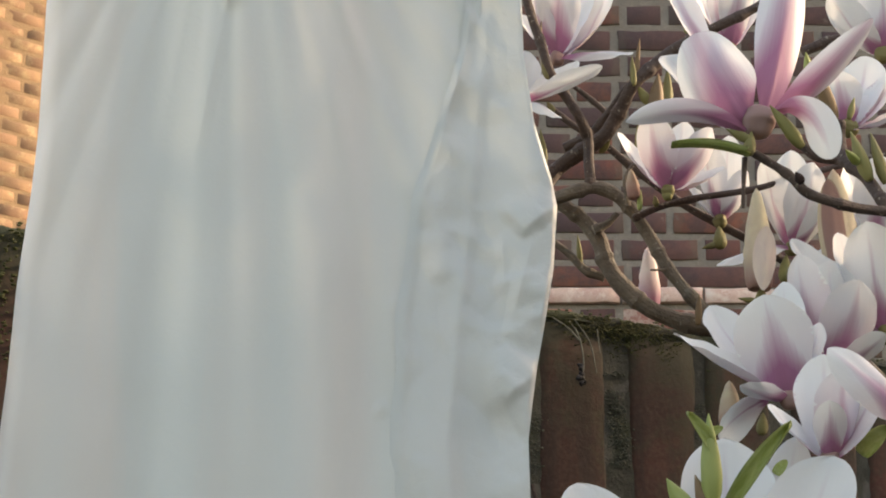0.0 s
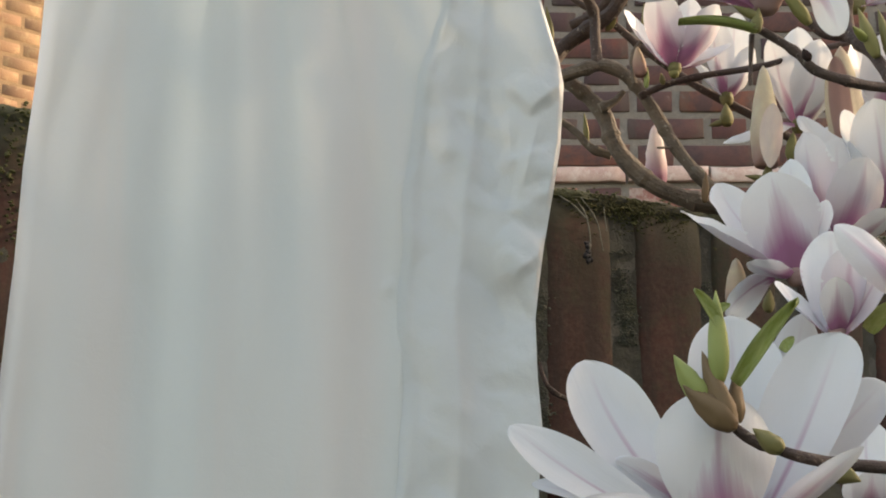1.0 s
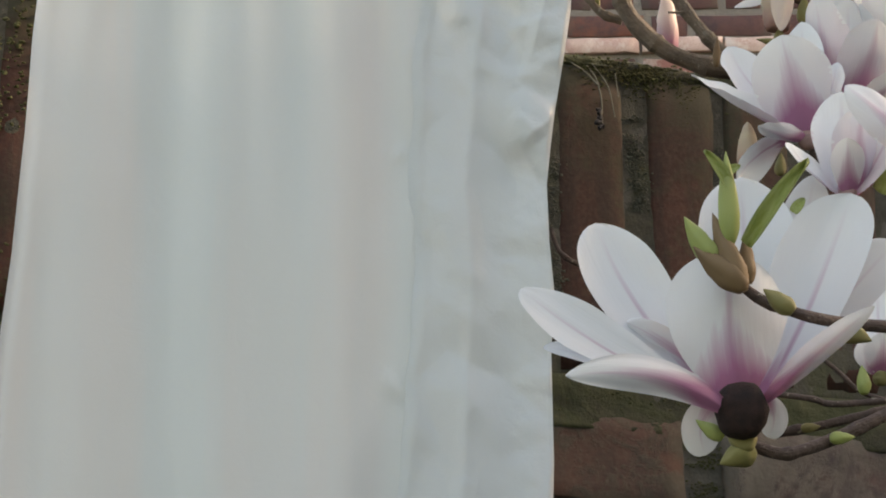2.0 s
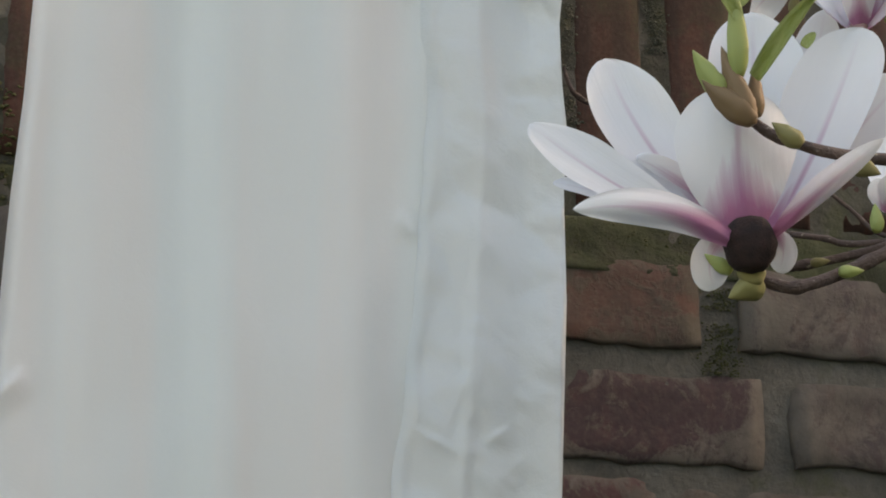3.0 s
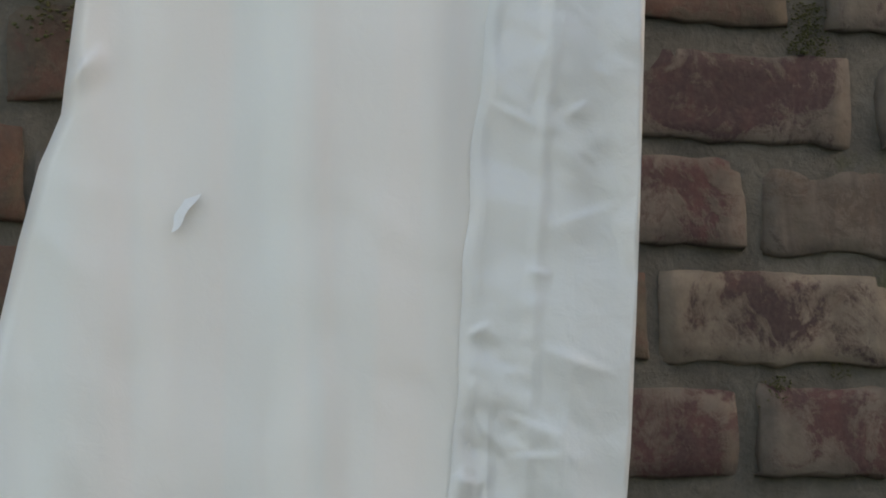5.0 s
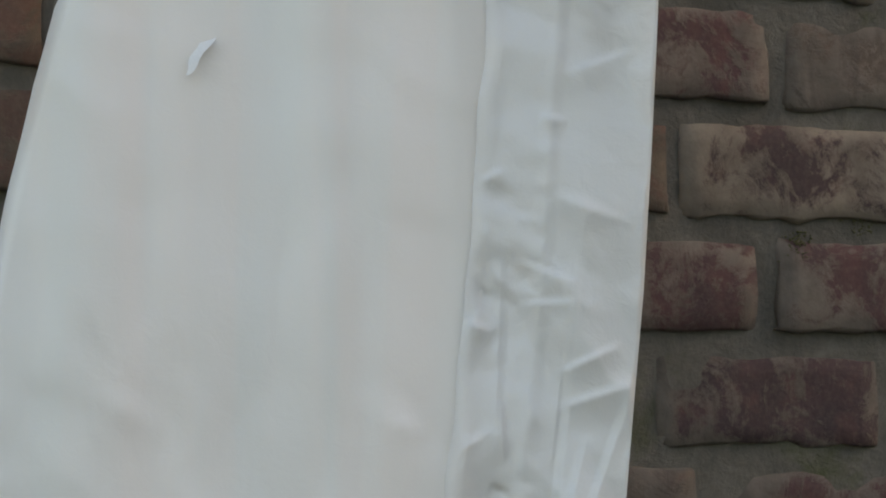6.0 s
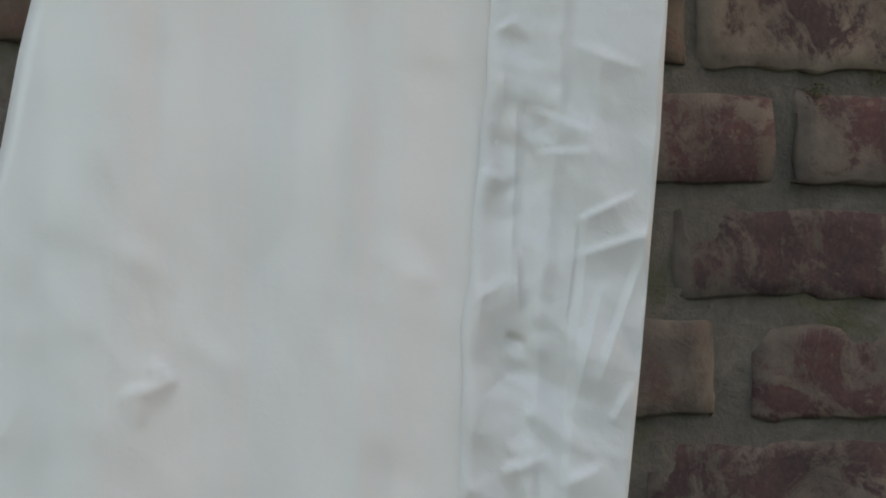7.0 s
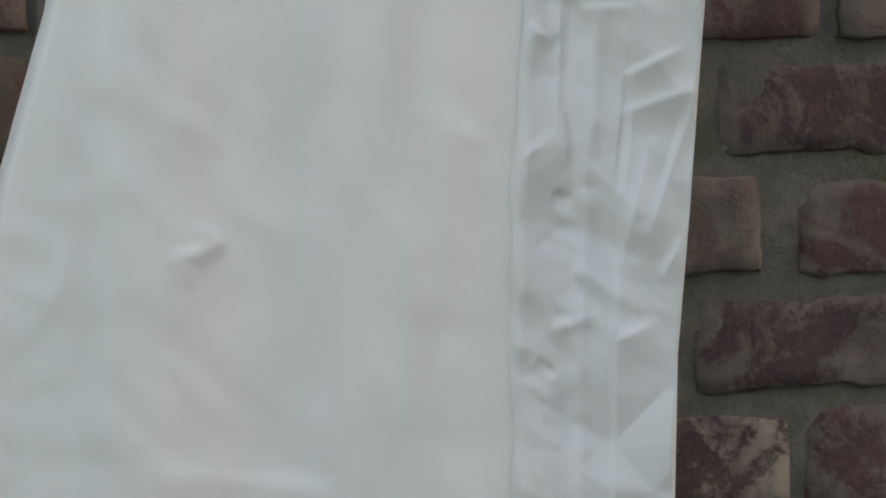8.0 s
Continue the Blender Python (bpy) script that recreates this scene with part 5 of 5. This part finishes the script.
bud("leaf_bud", (0.1649, 1.7300, 1.7370), (0.1666, 1.7300, 1.7583), 16 * PX, M_SCALE_BROWN)
bud("leaf_bud", (0.1248, 1.2045, 1.4539), (0.1026, 1.2045, 1.4734), 41 * PX, M_SCALE_BROWN)
bud("leaf_bud", (0.1235, 1.2045, 1.4526), (0.1115, 1.2045, 1.4888), 36 * PX, M_SCALE_BROWN)
bud("leaf_bud", (0.1265, 1.2088, 1.4575), (0.1260, 1.2088, 1.4808), 26 * PX, M_SCALE_BROWN)
bud("leaf_bud", (0.1129, 1.2062, 1.4648), (0.0991, 1.2062, 1.4876), 34 * PX, M_LEAF)
bud("leaf_bud", (0.1184, 1.2028, 1.4740), (0.1179, 1.2002, 1.5158), 31 * PX, M_LEAF)
bud("leaf_bud", (0.1455, 1.2045, 1.4434), (0.1327, 1.2045, 1.4538), 29 * PX, M_SCALE_OLIVE)
bud("leaf_bud", (0.1673, 1.2131, 1.4377), (0.1806, 1.2131, 1.4319), 29 * PX, M_SCALE_OLIVE)
bud("leaf_bud", (0.1296, 1.2389, 1.3901), (0.1144, 1.2389, 1.3826), 41 * PX, M_SCALE_OLIVE)
bud("leaf_bud", (0.1234, 1.2389, 1.3902), (0.1279, 1.2303, 1.3986), 43 * PX, M_SCALE_OLIVE)
bud("leaf_bud", (0.1160, 1.2389, 1.3941), (0.1042, 1.2389, 1.4027), 22 * PX, M_LEAF)
bud("leaf_bud", (0.1648, 1.2475, 1.3954), (0.1762, 1.2475, 1.3961), 19 * PX, M_LEAF)
bud("leaf_bud", (0.1563, 1.2819, 1.4072), (0.1654, 1.2819, 1.4082), 15 * PX, M_SCALE_OLIVE)
bud("leaf_bud", (0.2249, 1.5500, 1.4814), (0.2240, 1.5500, 1.4983), 26 * PX, M_LEAF)
bud("leaf_bud", (0.1836, 1.5600, 1.6126), (0.1847, 1.5600, 1.6262), 22 * PX, M_SCALE_OLIVE)

# young leaves
for b, tp, w in (((0.1735, 1.4900, 1.7568), (0.1290, 1.4800, 1.7578), 18), ((0.1265, 1.2002, 1.4719), (0.1541, 1.1959, 1.5088), 28), ((0.1189, 1.2002, 1.4991), (0.1076, 1.1959, 1.5146), 22), ((0.1165, 1.2045, 1.5056), (0.1246, 1.2045, 1.5103), 19),
                 ((0.1990, 1.2905, 1.5226), (0.2118, 1.2905, 1.5365), 34), ((0.1710, 1.7600, 1.9571), (0.1630, 1.7600, 1.9912), 22), ((0.1660, 1.7600, 1.9571), (0.1695, 1.7600, 1.9869), 16), ((0.1577, 1.2905, 1.5130), (0.1633, 1.2905, 1.5200), 19)):
    leaf(b, tp, w * PX)

# ---- bricks of the garden wall ----
COURSE, TOP_COURSE = 0.0752, 1.5080
KINDS = list(OLD_BRICK)
VARIANTS = {kind: [mesh_of("brick", worn_brick(0.177, 0.09, 0.0635, 7 * n + k, 1.7, 14, 7, 0.0045), OLD_BRICK[kind]) for k in range(3)] for n, kind in enumerate(KINDS)}
# bricks whose ends and make are known, course by course from the top: start, end, kind
LAID = {c: [] for c in range(19)}
LAID[0] = [(-0.735, -0.555, "brown"), (-0.235, -0.055, "brown"), (-0.024, 0.155, "grey")]
LAID[1] = [(-0.188, -0.0074, "dark"), (0.0146, 0.190, "grey")]
LAID[2] = [(-0.750, -0.574, "brown"), (-0.268, -0.090, "red"), (-0.0755, 0.100, "tan")]
LAID[3] = [(-0.340, -0.1616, "brown"), (-0.153, 0.0196, "pale"), (0.032, 0.205, "grey")]
LAID[4] = [(-0.790, -0.616, "red"), (-0.275, -0.0966, "red"), (-0.082, 0.096, "red")]
LAID[5] = [(-0.365, -0.190, "grey"), (-0.1686, -0.0085, "dark"), (0.012, 0.190, "dark")]
LAID[6] = [(-0.320, -0.1412, "tan"), (-0.1135, 0.066, "red")]
LAID[7] = [(-0.380, -0.210, "dark"), (-0.1878, -0.010, "dark")]
LAID[8] = [(-0.300, -0.1208, "patched"), (-0.1089, 0.070, "red")]
rnd = random.Random(4)


def lay_course(c):
    """The known bricks of a course and whole bricks filled in between and beside them."""
    known = sorted(LAID[c]) or [(-0.12 - 0.08 * (c % 2), 0.06 - 0.08 * (c % 2), "dark")]
    row = list(known)
    stops = [(-1.40, -1.40)] + [(a, b) for a, b, _ in known] + [(1.45, 1.45)]
    for (_, left), (right, _) in zip(stops, stops[1:]):
        n = round((right - left) / 0.190)
        for q in range(n):
            step = (right - left) / n
            row.append((left + q * step + 0.007, left + (q + 1) * step - 0.007, KINDS[rnd.randrange(6)]))
    for a, b, kind in row:
        ob = new("brick", VARIANTS[kind][rnd.randrange(3)])
        ob.parent = wall
        ob.matrix_basis = pose((a + b) / 2, rnd.uniform(-0.0024, -0.0004), TOP_COURSE - c * COURSE + rnd.uniform(-0.0015, 0.0015), rnd.uniform(-1, 1), rnd.uniform(-0.8, 0.8), rnd.uniform(-0.8, 0.8)) @ Matrix.Diagonal(((b - a) / 0.170, 1, rnd.uniform(1.0, 1.07), 1))


for c in range(19):
    lay_course(c)
UPRIGHT = [mesh_of("coping_brick", worn_brick(0.0545, 0.2, 0.224, 20 + k, 0.8, 6, 12), M_COPING) for k in range(5)]
for k in range(-18, 20):
    ob = new("coping_brick", UPRIGHT[rnd.randrange(5)])
    ob.parent = wall
    ob.matrix_basis = pose(-0.118 + 0.066 * k + rnd.uniform(-0.003, 0.003), rnd.uniform(-0.0006, 0.0006), 1.678 + rnd.uniform(-0.002, 0.002), rnd.uniform(-1, 1), rnd.uniform(-1.2, 1.2), rnd.uniform(-1, 1))

# ---- moss and hanging debris on the garden wall ----
def moss_part(spots, seed, label, name="moss", mat=M_MOSS):
    """Many small uneven tufts, joined."""
    r = random.Random(seed)
    ball = bmesh.new()
    bmesh.ops.create_icosphere(ball, subdivisions=1, radius=1)
    ball.verts.index_update()
    shape = [v.co.copy() for v in ball.verts]
    tris = [tuple(v.index for v in f.verts) for f in ball.faces]
    ball.free()
    verts, faces = [], []
    for u, y, z, size in spots:
        base = len(verts)
        turn = Euler((r.uniform(0, 3), r.uniform(0, 3), r.uniform(0, 3))).to_matrix()
        flat = r.uniform(0.4, 0.9)
        for c in shape:
            q = turn @ c
            k = size * r.uniform(0.65, 1.35)
            verts.append((u + q.x * k, y + q.y * k * 0.7, z + q.z * k * flat))
        faces += [tuple(base + n for n in t) for t in tris]
    me = bpy.data.meshes.new(name)
    me.from_pydata(verts, [], faces)
    me.materials.append(mat)
    ob = new(name, me)
    ob.parent = wall
    return tagged(ob, label, kind="stuff")


r = random.Random(12)
spots = []
for k in range(6500):
    u = r.uniform(-0.75, 0.35)
    if noise.noise(Vector((u * 16, 3, 0))) > -0.12:
        drop = abs(r.gauss(0, 1)) * 0.016 * (0.5 + max(0, noise.noise(Vector((u * 22, 8, 0))) * 3))
        spots.append((u, r.uniform(-0.006, 0.02) if drop > 0.012 else r.uniform(-0.004, 0.07), 1.797 - drop, r.uniform(0.0006, 0.0017)))
moss_part(spots, 3, "dark green moss tufts along the wall top")
spots = [(r.uniform(-0.2, 0.1), r.uniform(-0.001, 0.008), 1.553 + r.gauss(0, 0.006), r.uniform(0.0005, 0.0015)) for k in range(500)]
moss_part(spots, 5, "moss grown into the joints")


def streak(u, z0, z1, wide, count, proud=0.0012):
    """Spots scattered down a joint, thinning out at its sides and ends."""
    out = []
    for _ in range(count):
        z = r.uniform(z0, z1)
        gap = noise.noise(Vector((u * 40, 7, z * 45)))
        if gap > -0.15:
            out.append((u + 0.006 * noise.noise(Vector((3, u * 9, z * 22))) + r.gauss(0, wide), r.uniform(-0.0008, proud), z, r.uniform(0.0004, 0.0012)))
    return out


moss_part(streak(-0.085, 1.585, 1.755, 0.0042, 1500) + streak(-0.019, 1.60, 1.74, 0.003, 500) + streak(-0.151, 1.62, 1.72, 0.003, 300), 7, "pale grey lichen crusted down the joints", "lichen", M_LICHEN)
moss_part(streak(-0.040, 1.462, 1.532, 0.0085, 800) + streak(-0.020, 1.20, 1.26, 0.007, 240) + streak(-0.066, 1.19, 1.245, 0.006, 260), 8, "green moss down the upright joints")
spots = []
for k in range(5200):
    u, z = r.uniform(-0.74, -0.47), r.uniform(1.44, 1.795)
    if noise.noise(Vector((u * 17, 4, z * 13))) + 0.5 * noise.noise(Vector((u * 60, 4, z * 60))) > 0.05 - (z - 1.6):
        spots.append((u, r.uniform(-0.0035, 0.001), z, r.uniform(0.0007, 0.0021)))
moss_part(spots, 10, "dark moss spread over the shaded end of the wall")
spots = []
for k in range(2200):
    u = r.gauss(-0.080, 0.022)
    z = 1.793 - abs(r.gauss(0, 0.017)) * (0.6 + max(-0.4, 1.6 * noise.noise(Vector((u * 55, 1, 0)))))
    spots.append((u, r.uniform(-0.002, 0.001), z, r.uniform(0.0004, 0.0011)))
moss_part(spots, 9, "moss hanging below the wall top")


def strand(pts, r0, mat, name, label):
    line = spline(pts, 6)
    bm = bmesh.new()
    rings = []
    for i, p in enumerate(line):
        rr = r0 * (0.5 + abs(noise.noise(p * 160)))
        rings.append([bm.verts.new(p + Vector((math.cos(w), math.sin(w) * 0.6, 0)) * rr) for w in [q * math.tau / 6 for q in range(6)]])
    for a, b in zip(rings, rings[1:]):
        for q in range(6):
            bm.faces.new((a[q], a[(q + 1) % 6], b[(q + 1) % 6], b[q]))
    return part(name, bm, mat, wall, label)


for pts, w in ((((-0.1240, -0.003, 1.786), (-0.1180, -0.006, 1.775), (-0.1150, -0.007, 1.757), (-0.1160, -0.006, 1.744)), 0.0008), (((-0.1200, -0.003, 1.788), (-0.1090, -0.005, 1.772), (-0.1040, -0.005, 1.750)), 0.0007),
               (((-0.1360, -0.002, 1.787), (-0.1260, -0.005, 1.780), (-0.1180, -0.006, 1.772)), 0.0014), (((-0.1020, -0.003, 1.783), (-0.1010, -0.005, 1.765)), 0.0006)):
    strand(pts, w, M_WEB, "web_strand", "dusty hanging cobweb")
bm = bmesh.new()
for k in range(9):
    made = bmesh.ops.create_icosphere(bm, subdivisions=2, radius=r.uniform(0.0012, 0.0026), matrix=pose(-0.117 + r.gauss(0, 0.0011), -0.006, 1.747 + r.gauss(0, 0.0045), r.uniform(0, 90), r.uniform(0, 90)))
    for v in made["verts"]:
        v.co += noise.noise_vector(v.co * 700) * 0.0011
part("debris_lump", bm, M_BLACK, wall, "small dark lump caught in the web")

# ---- bricks of the houses ----
HB = [mesh_of("house_brick", worn_brick(0.205, 0.09, 0.060, 40 + k, 1.3, 6, 4), M_HOUSE_BRICK) for k in range(5)]
HP = [mesh_of("house_brick", worn_brick(0.205, 0.09, 0.056, 45 + k, 1.3, 6, 4), M_PINK) for k in range(4)]
HH = [mesh_of("house_brick", worn_brick(0.095, 0.09, 0.060, 50 + k, 1.3, 4, 4), M_HOUSE_BRICK) for k in range(4)]
BAND_Z = (0.4695, 7.0000, 3.6233)[2]
for c in range(-3, 13):
    zc = BAND_Z + 0.036 + c * 0.0757 - (0.042 if c < 0 else 0)
    shelf = HP if c == -1 else HB
    x = -0.40 + (0.083 if c % 2 else 0.0)
    n = 0
    while x < 1.7:
        head = (n + c) % 2
        ob = new("house_brick", (HH if head else shelf)[rnd.randrange(4)])
        ob.parent = house
        ob.matrix_basis = pose((x + (0.055 if head else 0.11)) - 2.0, rnd.uniform(-0.005, -0.002), zc, 0, rnd.uniform(-0.5, 0.5), 0)
        x += 0.112 if head else 0.222
        n += 1
SB = [mesh_of("band_brick", worn_brick(0.217, 0.12, 0.044, 60 + k, 2.0, 8, 4), M_STRING) for k in range(4)]
for k in range(10):
    ob = new("band_brick", SB[k % 4])
    ob.parent = house
    ob.matrix_basis = pose(-0.3 + 0.219 * k - 2.0, rnd.uniform(-0.018, -0.010), BAND_Z - 0.018 + rnd.uniform(-0.002, 0.002), 0, rnd.uniform(-0.6, 0.6), 0)
TB = [mesh_of("tan_brick", worn_brick(0.205, 0.09, 0.062, 70 + k, 0.8, 4, 4), M_TAN) for k in range(5)]
for c in range(32):
    for k in range(9):
        ob = new("tan_brick", TB[rnd.randrange(5)])
        ob.parent = tan_house
        ob.matrix_basis = pose(-1.0 + 0.22 * k + (0.11 if c % 2 else 0), rnd.uniform(-0.0012, -0.0004), 5.3 + c * 0.0757)
